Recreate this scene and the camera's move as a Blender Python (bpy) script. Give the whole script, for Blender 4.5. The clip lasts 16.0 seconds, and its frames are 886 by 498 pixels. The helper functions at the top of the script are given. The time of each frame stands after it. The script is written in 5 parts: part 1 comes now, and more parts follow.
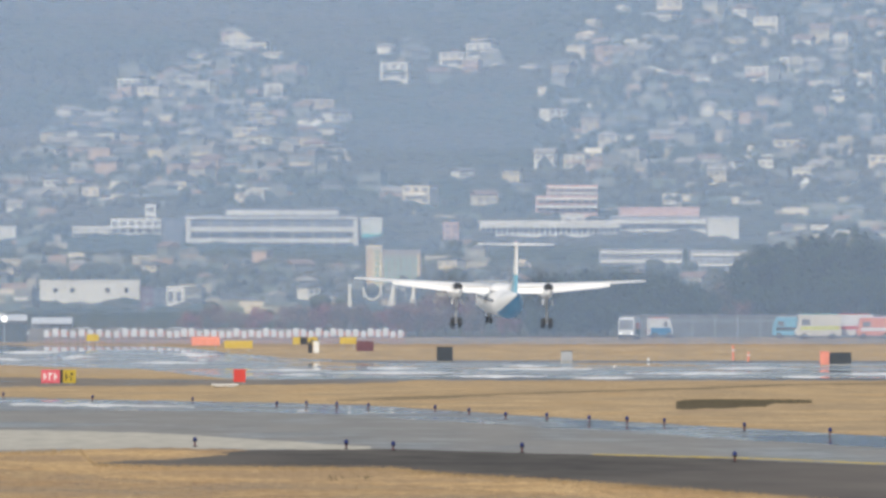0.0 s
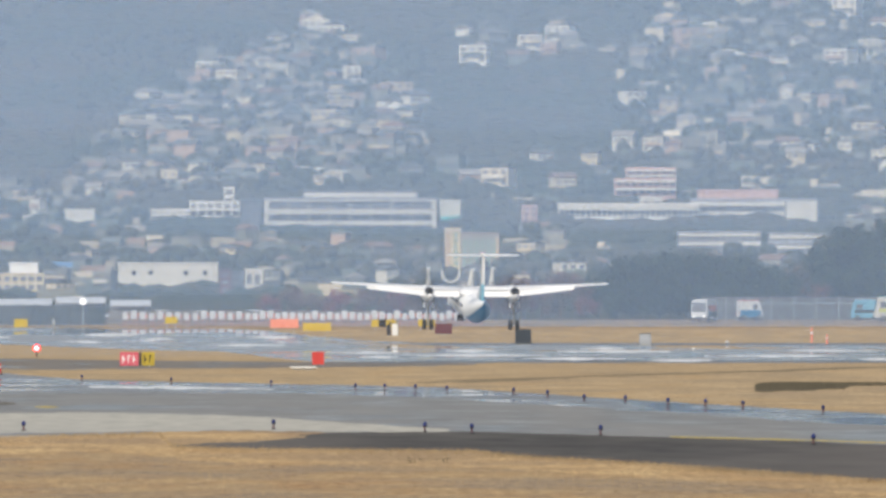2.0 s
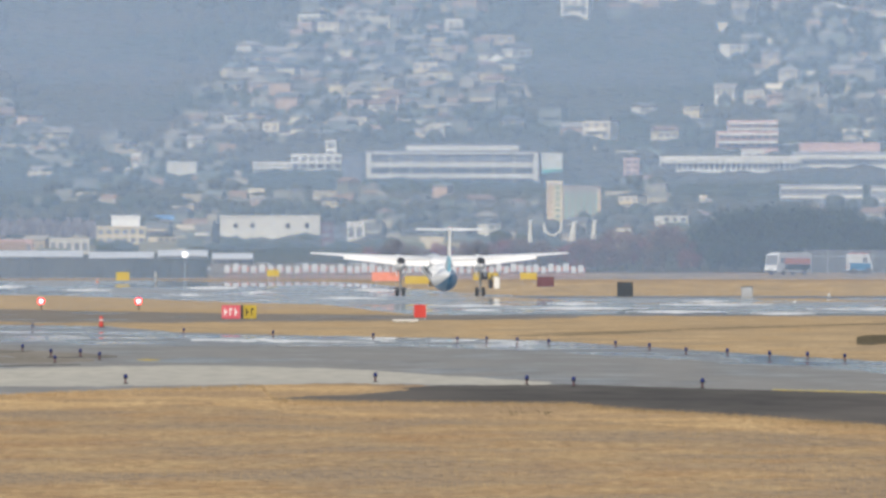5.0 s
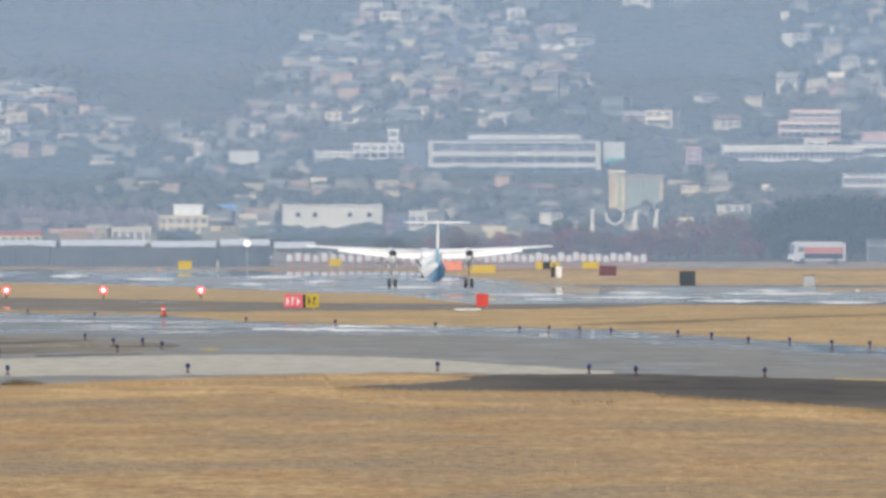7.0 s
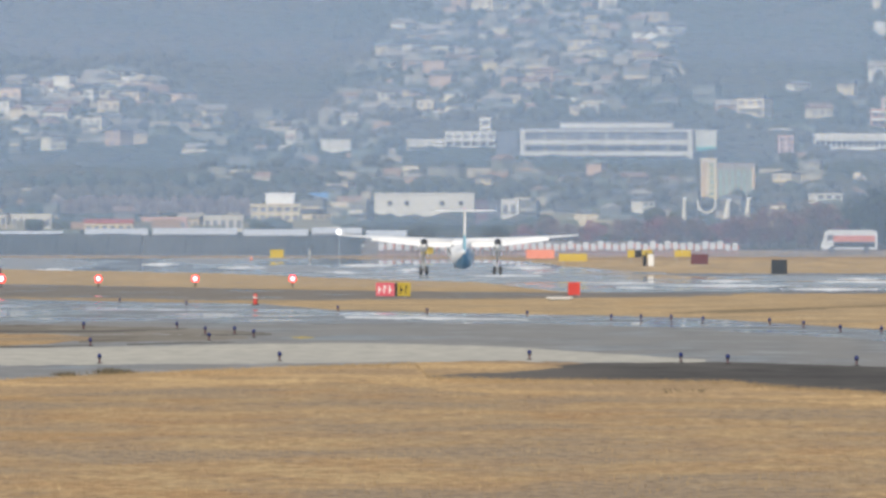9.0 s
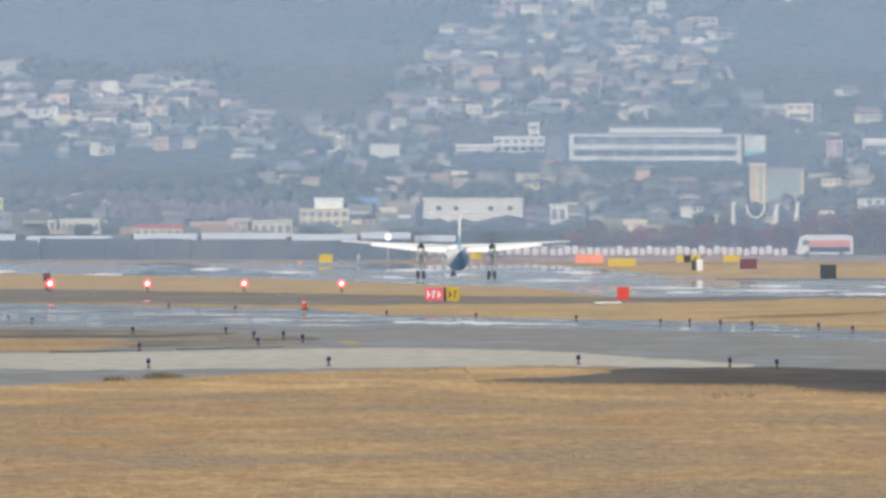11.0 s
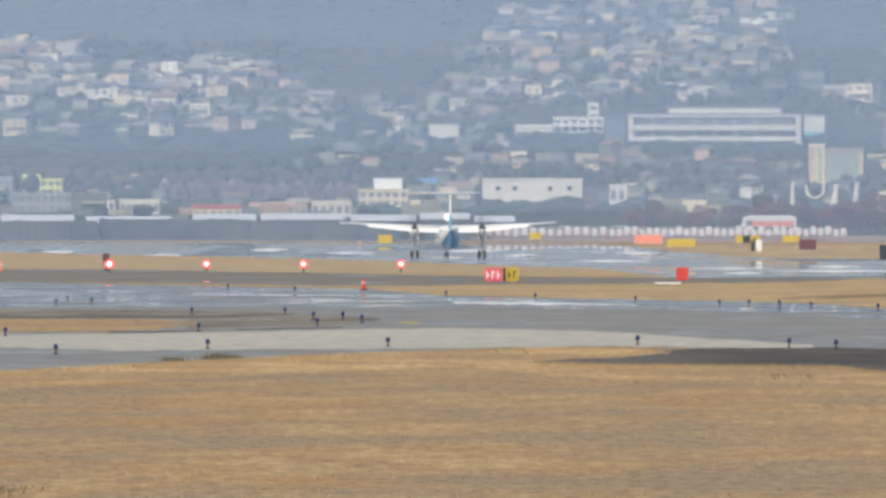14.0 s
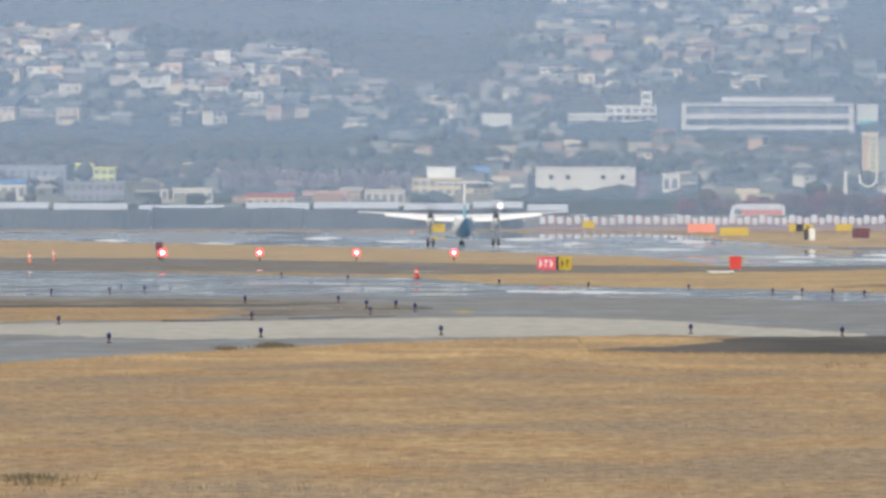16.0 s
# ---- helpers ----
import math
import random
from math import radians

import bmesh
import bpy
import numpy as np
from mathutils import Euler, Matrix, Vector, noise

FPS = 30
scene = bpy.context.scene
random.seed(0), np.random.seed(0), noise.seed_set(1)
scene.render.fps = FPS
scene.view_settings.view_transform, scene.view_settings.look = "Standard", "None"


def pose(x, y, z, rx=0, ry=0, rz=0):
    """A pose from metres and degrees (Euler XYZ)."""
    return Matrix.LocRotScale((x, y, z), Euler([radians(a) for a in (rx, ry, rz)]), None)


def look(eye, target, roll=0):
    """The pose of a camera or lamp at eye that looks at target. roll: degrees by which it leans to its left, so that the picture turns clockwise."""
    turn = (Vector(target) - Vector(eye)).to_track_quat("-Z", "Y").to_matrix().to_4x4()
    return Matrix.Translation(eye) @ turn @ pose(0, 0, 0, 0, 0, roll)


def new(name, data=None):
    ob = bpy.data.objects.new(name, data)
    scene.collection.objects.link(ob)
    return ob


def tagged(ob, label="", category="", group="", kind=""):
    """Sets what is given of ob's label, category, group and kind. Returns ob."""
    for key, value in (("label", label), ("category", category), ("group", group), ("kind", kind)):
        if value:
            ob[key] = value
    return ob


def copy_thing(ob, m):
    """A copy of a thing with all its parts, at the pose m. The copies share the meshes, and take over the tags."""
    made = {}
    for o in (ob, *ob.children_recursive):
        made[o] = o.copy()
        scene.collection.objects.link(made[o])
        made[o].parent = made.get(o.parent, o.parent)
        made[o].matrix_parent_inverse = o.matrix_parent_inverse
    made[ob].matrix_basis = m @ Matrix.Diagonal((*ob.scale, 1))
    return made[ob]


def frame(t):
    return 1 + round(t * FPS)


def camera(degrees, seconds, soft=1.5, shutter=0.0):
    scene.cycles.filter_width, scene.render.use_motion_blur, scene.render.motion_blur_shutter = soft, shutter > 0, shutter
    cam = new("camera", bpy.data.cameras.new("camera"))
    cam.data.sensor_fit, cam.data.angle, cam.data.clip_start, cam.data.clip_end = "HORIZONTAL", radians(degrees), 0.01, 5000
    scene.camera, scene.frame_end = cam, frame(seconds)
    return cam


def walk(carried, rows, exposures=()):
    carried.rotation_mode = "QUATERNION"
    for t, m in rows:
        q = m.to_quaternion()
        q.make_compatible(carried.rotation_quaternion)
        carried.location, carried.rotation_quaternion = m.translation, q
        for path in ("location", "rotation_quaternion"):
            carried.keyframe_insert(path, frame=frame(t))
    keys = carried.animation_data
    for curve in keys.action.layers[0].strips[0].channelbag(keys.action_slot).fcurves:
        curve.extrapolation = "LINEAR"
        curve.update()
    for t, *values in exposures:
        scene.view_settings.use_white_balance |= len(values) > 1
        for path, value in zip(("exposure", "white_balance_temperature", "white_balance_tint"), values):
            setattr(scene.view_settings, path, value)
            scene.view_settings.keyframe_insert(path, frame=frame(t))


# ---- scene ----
# A telephoto camera on a tripod pans along an airfield. Plan in polar readings from the tripod:
# B = bearing reading (rising to the right), V = dip reading (rising downwards), K readings to the radian.
LENS = 3.2
K = 784 / math.tan(radians(LENS / 2))
B0, V0, EYE = 784.0, 443.0, 3.0
cam = camera(LENS, 16.0, soft=3.0, shutter=0.6)
PAN = [
    (0.0, -592, 154), (0.5, -554.5, 151), (1.0, -499, 131), (1.5, -471, 142.5), (2.0, -453, 123), (2.5, -405.5, 96),
    (3.0, -365.5, 74), (3.5, -320, 53.5), (3.7, -293, 53.5), (5.8, -253, 5.5), (6.0, -219, -3), (6.5, -193.5, 4),
    (7.0, -162.5, 20.5), (7.5, -109, -0.5), (8.0, -72, -8), (8.5, -37, 6), (9.0, 0, 0), (9.2, 13.5, 19),
    (11.3, 98.5, 8), (11.5, 107.5, 11), (12.0, 131, 8), (12.5, 155.5, 4.5), (13.0, 175, -0.5), (13.5, 162, -19),
    (14.0, 191.5, -26), (14.5, 219, -26), (15.0, 252, -29), (15.5, 264.5, -46.5), (16.0, 285.5, -46),
]
walk(cam, [(t, pose(0, 0, EYE, 90 + math.degrees((V0 - 441 + q) / K), 0, math.degrees(p / K))) for t, p, q in PAN])

# ---- light: high sun behind the camera; thin haze comes from tinted sheets further down ----
SUN_EL, SUN_AZ = 42.0, 205.0   # azimuth clockwise from the view's direction
world = bpy.data.worlds.new("sky")
scene.world = world
world.use_nodes = True
wt = world.node_tree
sky = wt.nodes.new("ShaderNodeTexSky")
sky.sky_type, sky.sun_disc = "NISHITA", False
sky.sun_elevation, sky.sun_rotation = radians(SUN_EL), radians(SUN_AZ)
sky.air_density, sky.dust_density = 1.0, 2.0
wt.links.new(sky.outputs["Color"], wt.nodes["Background"].inputs["Color"])
wt.nodes["Background"].inputs["Strength"].default_value = 0.10
sun_data = bpy.data.lights.new("sun", "SUN")
sun_data.energy, sun_data.angle, sun_data.color = 3.2, radians(0.6), (1.0, 0.93, 0.82)
sun = new("sun", sun_data)
sd = Vector((math.sin(radians(SUN_AZ)) * math.cos(radians(SUN_EL)), math.cos(radians(SUN_AZ)) * math.cos(radians(SUN_EL)), math.sin(radians(SUN_EL))))
sun.matrix_world = look(sd * 50, (0, 0, 0))
scene.view_settings.exposure = 0.0


# ---- materials ----
def material(name):
    m = bpy.data.materials.new(name)
    m.use_nodes = True
    return m, m.node_tree, m.node_tree.nodes["Principled BSDF"]


def noise_node(nt, scale, detail=4.0, stretch=(1, 1, 1), rough=0.55):
    co = nt.nodes.new("ShaderNodeNewGeometry")
    mp = nt.nodes.new("ShaderNodeMapping")
    mp.inputs["Scale"].default_value = stretch
    no = nt.nodes.new("ShaderNodeTexNoise")
    no.inputs["Scale"].default_value, no.inputs["Detail"].default_value, no.inputs["Roughness"].default_value = scale, detail, rough
    nt.links.new(co.outputs["Position"], mp.inputs["Vector"])
    nt.links.new(mp.outputs["Vector"], no.inputs["Vector"])
    return no


def ramp(nt, source, stops):
    r = nt.nodes.new("ShaderNodeValToRGB")
    while len(r.color_ramp.elements) < len(stops):
        r.color_ramp.elements.new(0.5)
    for e, (p, c) in zip(r.color_ramp.elements, stops):
        e.position, e.color = p, (*c, 1)
    nt.links.new(source, r.inputs["Fac"])
    return r


def mix(nt, a, b, fac, mode="MIX"):
    x = nt.nodes.new("ShaderNodeMix")
    x.data_type, x.blend_type = "RGBA", mode
    for sock, val in ((x.inputs[0], fac), (x.inputs[6], a), (x.inputs[7], b)):
        if isinstance(val, (int, float)):
            sock.default_value = val
        elif isinstance(val, tuple):
            sock.default_value = (*val, 1)
        else:
            nt.links.new(val, sock)
    return x.outputs[2]


def bump(nt, p, height, strength, distance):
    b = nt.nodes.new("ShaderNodeBump")
    b.inputs["Strength"].default_value, b.inputs["Distance"].default_value = strength, distance
    nt.links.new(height, b.inputs["Height"])
    nt.links.new(b.outputs["Normal"], p.inputs["Normal"])


def surface(name, low, high, scale=1.0, rough=0.8, metal=0.0, stretch=(1, 1, 1), relief=0.0, stain=None, wide=0.05, spec=0.5):
    """A surface of two shades at two scales, with relief and wide stains."""
    m, nt, p = material(name)
    n1 = noise_node(nt, scale, 5, stretch)
    col = ramp(nt, n1.outputs["Fac"], [(0.32, low), (0.68, high)]).outputs["Color"]
    if stain:
        n2 = noise_node(nt, wide, 4, stretch)
        f = ramp(nt, n2.outputs["Fac"], [(0.40, (0, 0, 0)), (0.66, (1, 1, 1))])
        col = mix(nt, col, stain, f.outputs["Color"])
    nt.links.new(col, p.inputs["Base Color"])
    p.inputs["Roughness"].default_value, p.inputs["Metallic"].default_value = rough, metal
    p.inputs["Specular IOR Level"].default_value = spec
    if relief:
        bump(nt, p, n1.outputs["Fac"], 0.6, relief)
    return m


def palette(name, colours, rough=0.75, grime=(0.25, 0.24, 0.22), scale=0.6):
    """One of several paints for each object, with streaks of grime."""
    m, nt, p = material(name)
    info = nt.nodes.new("ShaderNodeObjectInfo")
    r = ramp(nt, info.outputs["Random"], [(i / len(colours), c) for i, c in enumerate(colours)])
    r.color_ramp.interpolation = "CONSTANT"
    n = noise_node(nt, scale, 5, (1, 1, 0.25))
    f = ramp(nt, n.outputs["Fac"], [(0.5, (0, 0, 0)), (0.8, (0.5, 0.5, 0.5))])
    nt.links.new(mix(nt, r.outputs["Color"], grime, f.outputs["Color"]), p.inputs["Base Color"])
    p.inputs["Roughness"].default_value, p.inputs["Specular IOR Level"].default_value = rough, 0.15
    return m


def dry_grass(name, a, b, c, e):
    """Winter turf: straw a and b with grey patches c and rusty patches e that run across the view, and a fine grain."""
    m, nt, p = material(name)
    n1 = noise_node(nt, 0.2, 8, (3.6, 0.75, 1), 0.76)
    n2 = noise_node(nt, 0.05, 7, (2.8, 0.8, 1), 0.7)
    n3 = noise_node(nt, 1.4, 7, (3.0, 0.5, 1), 0.75)
    n4 = noise_node(nt, 0.06, 7, (3.6, 0.8, 3), 0.72)
    col = ramp(nt, n1.outputs["Fac"], [(0.34, c), (0.45, a), (0.57, b), (0.70, a)]).outputs["Color"]
    f4 = ramp(nt, n4.outputs["Fac"], [(0.50, (0, 0, 0)), (0.62, (0.75, 0.75, 0.75))])
    col = mix(nt, col, e, f4.outputs["Color"])
    f2 = ramp(nt, n2.outputs["Fac"], [(0.44, (0, 0, 0)), (0.58, (0.85, 0.85, 0.85))])
    col = mix(nt, col, c, f2.outputs["Color"])
    f3 = ramp(nt, n3.outputs["Fac"], [(0.30, (0.45, 0.45, 0.48)), (0.70, (1.4, 1.35, 1.25))])
    col = mix(nt, col, f3.outputs["Color"], 0.95, "MULTIPLY")
    nt.links.new(col, p.inputs["Base Color"])
    p.inputs["Roughness"].default_value = 1.0
    p.inputs["Specular IOR Level"].default_value = 0.0
    return m


def pavement_shine(name, low, high, scale, stain, rough, spec=0.5, wave=0.004, streak=(0.10, 1.2, 0.25), polish=(0.40, 0.62), dull=0.24):
    """Smooth pavement whose polish mirrors what stands behind it at the grazing view."""
    m, nt, p = material(name)
    n1 = noise_node(nt, scale, 5, (1.5, 0.1, 1))
    col = ramp(nt, n1.outputs["Fac"], [(0.3, low), (0.7, high)]).outputs["Color"]
    n2 = noise_node(nt, streak[0], 6, (streak[1], streak[2], 1), 0.65)
    f = ramp(nt, n2.outputs["Fac"], [(0.42, (0, 0, 0)), (0.62, (1, 1, 1))])
    nt.links.new(mix(nt, col, stain, f.outputs["Color"]), p.inputs["Base Color"])
    rr = ramp(nt, n2.outputs["Fac"], [(polish[0], (rough, rough, rough)), (polish[1], (dull, dull, dull))])
    nt.links.new(rr.outputs["Color"], p.inputs["Roughness"])
    p.inputs["Specular IOR Level"].default_value = spec
    if wave:
        bump(nt, p, n1.outputs["Fac"], 0.3, wave)
    return m


M = {}
M["turf"] = dry_grass("dry_turf", (0.425, 0.295, 0.17), (0.51, 0.385, 0.225), (0.315, 0.26, 0.20), (0.41, 0.265, 0.145))
M["fringe"] = dry_grass("long_straw", (0.52, 0.365, 0.195), (0.62, 0.46, 0.265), (0.38, 0.285, 0.19), (0.47, 0.31, 0.16))
M["ditch_grass"] = dry_grass("damp_grass", (0.30, 0.24, 0.16), (0.38, 0.30, 0.20), (0.22, 0.19, 0.14), (0.32, 0.24, 0.15))
M["verge"] = pavement_shine("worn_service_road", (0.17, 0.155, 0.135), (0.25, 0.225, 0.19), 0.1, (0.24, 0.20, 0.155), 0.014, 0.15, 0.0, (0.10, 1.2, 0.25), (0.36, 0.42), 0.6)
# Turf colour made paler to put haze into the farther grass.
M["hazed_turf"] = dry_grass("haze_paled_turf", (0.50, 0.375, 0.225), (0.58, 0.45, 0.29), (0.37, 0.30, 0.21), (0.48, 0.33, 0.17))
M["ditch"] = surface("dark_growth", (0.09, 0.08, 0.058), (0.17, 0.145, 0.10), 1.5, 1.0, relief=0.1, spec=0)
M["concrete"] = surface("pale_concrete", (0.40, 0.385, 0.33), (0.54, 0.515, 0.44), 0.8, 0.9, 0, (2, 0.15, 1), stain=(0.42, 0.405, 0.36), wide=0.03, spec=0.1)
M["asphalt"] = pavement_shine("grey_asphalt", (0.20, 0.20, 0.19), (0.30, 0.295, 0.28), 0.4, (0.27, 0.265, 0.25), 0.3, 0.12, 0.004, (0.12, 1.6, 0.3), (0.36, 0.55), 0.8)
M["sheen"] = pavement_shine("smooth_asphalt", (0.20, 0.20, 0.20), (0.28, 0.28, 0.275), 0.2, (0.24, 0.24, 0.24), 0.012, 0.3, 0.0, (0.16, 1.0, 0.2), (0.46, 0.56), 0.5)
M["tar"] = surface("dark_asphalt", (0.068, 0.065, 0.063), (0.115, 0.108, 0.10), 0.5, 0.95, 0, (1.6, 0.2, 1), stain=(0.17, 0.155, 0.14), wide=0.05, spec=0.05)
M["worn"] = surface("worn_brown_asphalt", (0.12, 0.105, 0.085), (0.27, 0.24, 0.20), 0.25, 0.95, 0, (2.0, 0.25, 1), stain=(0.30, 0.28, 0.24), wide=0.08, spec=0.05)
M["runway"] = pavement_shine("polished_runway", (0.22, 0.215, 0.21), (0.30, 0.295, 0.285), 0.08, (0.33, 0.325, 0.31), 0.012, 0.4, 0.0, (0.06, 1.0, 0.14), (0.44, 0.58), 0.4)
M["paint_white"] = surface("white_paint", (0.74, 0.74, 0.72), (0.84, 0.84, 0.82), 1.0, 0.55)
# Yellow, red, orange and pink paints, muted for the haze before the signs.
M["paint_yellow"] = surface("yellow_paint", (0.50, 0.36, 0.045), (0.60, 0.44, 0.07), 1.5, 0.5)
M["paint_ochre"] = surface("dull_yellow_panel", (0.42, 0.31, 0.03), (0.52, 0.39, 0.05), 1.5, 0.5)
M["paint_red"] = surface("red_paint", (0.54, 0.045, 0.04), (0.64, 0.07, 0.055), 1.5, 0.5)
M["paint_orange"] = surface("orange_paint", (0.74, 0.25, 0.17), (0.82, 0.32, 0.23), 1.5, 0.55)
M["paint_pink"] = surface("haze_muted_red", (0.60, 0.09, 0.13), (0.68, 0.14, 0.18), 1.5, 0.5)
M["black"] = surface("matt_black", (0.012, 0.012, 0.014), (0.03, 0.03, 0.032), 3.0, 0.6)
M["dark_box"] = surface("dark_green_paint", (0.015, 0.02, 0.022), (0.03, 0.036, 0.04), 3.0, 0.6)
M["maroon"] = surface("maroon_paint", (0.10, 0.03, 0.04), (0.16, 0.05, 0.06), 2.0, 0.6)
M["steel"] = surface("galvanised_steel", (0.42, 0.43, 0.44), (0.56, 0.57, 0.58), 3.0, 0.45, 0.7)
M["rubber"] = surface("tyre_rubber", (0.015, 0.015, 0.015), (0.035, 0.034, 0.033), 5.0, 0.85)
M["skin_white"] = surface("aircraft_white", (0.84, 0.84, 0.83), (0.89, 0.89, 0.88), 0.5, 0.32, stain=(0.80, 0.80, 0.79), wide=0.3)
M["skin_blue"] = surface("aircraft_blue", (0.02, 0.20, 0.42), (0.03, 0.26, 0.50), 0.5, 0.30, stain=(0.03, 0.22, 0.42), wide=0.3)
M["skin_teal"] = surface("aircraft_pale_blue", (0.16, 0.42, 0.56), (0.20, 0.48, 0.62), 0.5, 0.32)
M["glass"] = surface("dark_window_glass", (0.16, 0.17, 0.19), (0.25, 0.26, 0.28), 0.3, 0.12)
M["house_wall"] = palette("house_render", [(0.69, 0.58, 0.40), (0.31, 0.28, 0.21), (0.58, 0.45, 0.29), (0.74, 0.67, 0.53), (0.19, 0.19, 0.15), (0.50, 0.34, 0.24), (0.24, 0.23, 0.18), (0.64, 0.52, 0.31), (0.17, 0.19, 0.15), (0.40, 0.36, 0.28), (0.21, 0.21, 0.16), (0.72, 0.64, 0.46)])
M["house_roof"] = palette("house_tiles", [(0.09, 0.09, 0.085), (0.16, 0.155, 0.14), (0.24, 0.16, 0.12), (0.08, 0.09, 0.085), (0.34, 0.31, 0.26), (0.13, 0.13, 0.12), (0.30, 0.27, 0.22), (0.17, 0.19, 0.17)])
M["block_wall"] = palette("block_render", [(0.79, 0.69, 0.50), (0.72, 0.58, 0.39), (0.61, 0.53, 0.40), (0.72, 0.52, 0.37), (0.81, 0.75, 0.61)])
M["pale_wall"] = surface("pale_facade", (0.70, 0.65, 0.54), (0.78, 0.73, 0.61), 0.4, 0.7, stain=(0.60, 0.55, 0.46), wide=0.08)
M["cream_wall"] = surface("cream_facade", (0.74, 0.60, 0.33), (0.82, 0.68, 0.40), 0.4, 0.7, stain=(0.66, 0.53, 0.32), wide=0.1)
M["dun_wall"] = surface("dun_facade", (0.36, 0.30, 0.25), (0.44, 0.37, 0.31), 0.4, 0.8, stain=(0.32, 0.28, 0.24), wide=0.1)
M["runway_edge"] = surface("dark_runway_edge", (0.11, 0.12, 0.13), (0.18, 0.19, 0.20), 0.2, 0.7, 0, (1.5, 0.2, 1), stain=(0.24, 0.24, 0.24), wide=0.06)
M["tan_wall"] = surface("tan_facade", (0.66, 0.45, 0.25), (0.74, 0.52, 0.30), 0.4, 0.7, stain=(0.58, 0.42, 0.26), wide=0.1)
M["green_glass"] = surface("greenish_glazing", (0.22, 0.34, 0.26), (0.30, 0.42, 0.33), 0.3, 0.3)
M["grey_wall"] = surface("grey_facade", (0.30, 0.31, 0.33), (0.40, 0.41, 0.43), 0.3, 0.8, stain=(0.28, 0.28, 0.30), wide=0.08)
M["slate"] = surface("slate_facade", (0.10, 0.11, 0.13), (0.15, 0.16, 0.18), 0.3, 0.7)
M["rose_wall"] = surface("rose_facade", (0.60, 0.36, 0.29), (0.68, 0.44, 0.36), 0.4, 0.8)
M["teal"] = surface("teal_roof", (0.08, 0.38, 0.36), (0.12, 0.46, 0.43), 0.8, 0.5)
M["blue_roof"] = surface("blue_sheet_roof", (0.10, 0.25, 0.50), (0.14, 0.32, 0.58), 0.8, 0.5)
M["red_roof"] = surface("red_roof", (0.36, 0.08, 0.06), (0.46, 0.12, 0.09), 0.8, 0.6)
M["lime_wall"] = surface("lime_facade", (0.66, 0.66, 0.16), (0.74, 0.74, 0.22), 0.5, 0.7)
M["bank"] = surface("dark_hedge_bank", (0.045, 0.055, 0.05), (0.10, 0.11, 0.10), 0.25, 0.95, relief=0.2, stain=(0.13, 0.13, 0.12), wide=0.03, spec=0.05)
M["leaf_dark"] = surface("evergreen_leaves", (0.018, 0.032, 0.016), (0.05, 0.07, 0.035), 0.7, 0.9, stain=(0.03, 0.045, 0.03), wide=0.12, spec=0.1)
M["leaf_red"] = surface("winter_red_twigs", (0.13, 0.06, 0.055), (0.20, 0.10, 0.09), 0.7, 0.95, stain=(0.16, 0.12, 0.09), wide=0.1, spec=0.0)
M["bark"] = surface("bark", (0.07, 0.055, 0.04), (0.13, 0.10, 0.08), 3.0, 0.95)
M["forest"] = surface("forest_floor", (0.03, 0.045, 0.03), (0.062, 0.072, 0.045), 0.025, 1.0, relief=0.1, stain=(0.095, 0.085, 0.06), wide=0.005, spec=0)
M["canopy"] = surface("forest_canopy", (0.03, 0.045, 0.03), (0.062, 0.072, 0.045), 0.042, 1.0, stain=(0.10, 0.085, 0.06), wide=0.0065, spec=0)


def glow(name, colour, strength):
    m, nt, p = material(name)
    p.inputs["Base Color"].default_value = (*colour, 1)
    p.inputs["Emission Color"].default_value = (*colour, 1)
    p.inputs["Emission Strength"].default_value = strength
    p.inputs["Roughness"].default_value = 0.3
    return m


M["red_lamp"] = glow("red_lamp_lit", (1.0, 0.01, 0.015), 3.0)
M["red_core"] = glow("red_lamp_filament", (1.0, 0.42, 0.45), 3.0)
M["screen"] = surface("dull_screen", (0.13, 0.14, 0.15), (0.19, 0.20, 0.21), 0.3, 0.8, stain=(0.15, 0.16, 0.16), wide=0.1)
M["white_glow"] = glow("white_glow_lit", (1.0, 0.97, 0.92), 1.6)


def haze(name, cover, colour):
    """Sheet that stands in for hazy air: mostly clear, the rest plain diffuse colour."""
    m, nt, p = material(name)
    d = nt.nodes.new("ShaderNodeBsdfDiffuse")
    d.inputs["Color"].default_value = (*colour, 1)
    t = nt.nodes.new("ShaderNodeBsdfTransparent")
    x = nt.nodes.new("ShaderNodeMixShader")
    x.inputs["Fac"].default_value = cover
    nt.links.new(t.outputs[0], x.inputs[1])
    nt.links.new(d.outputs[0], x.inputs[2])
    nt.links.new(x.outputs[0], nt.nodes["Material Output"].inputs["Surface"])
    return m


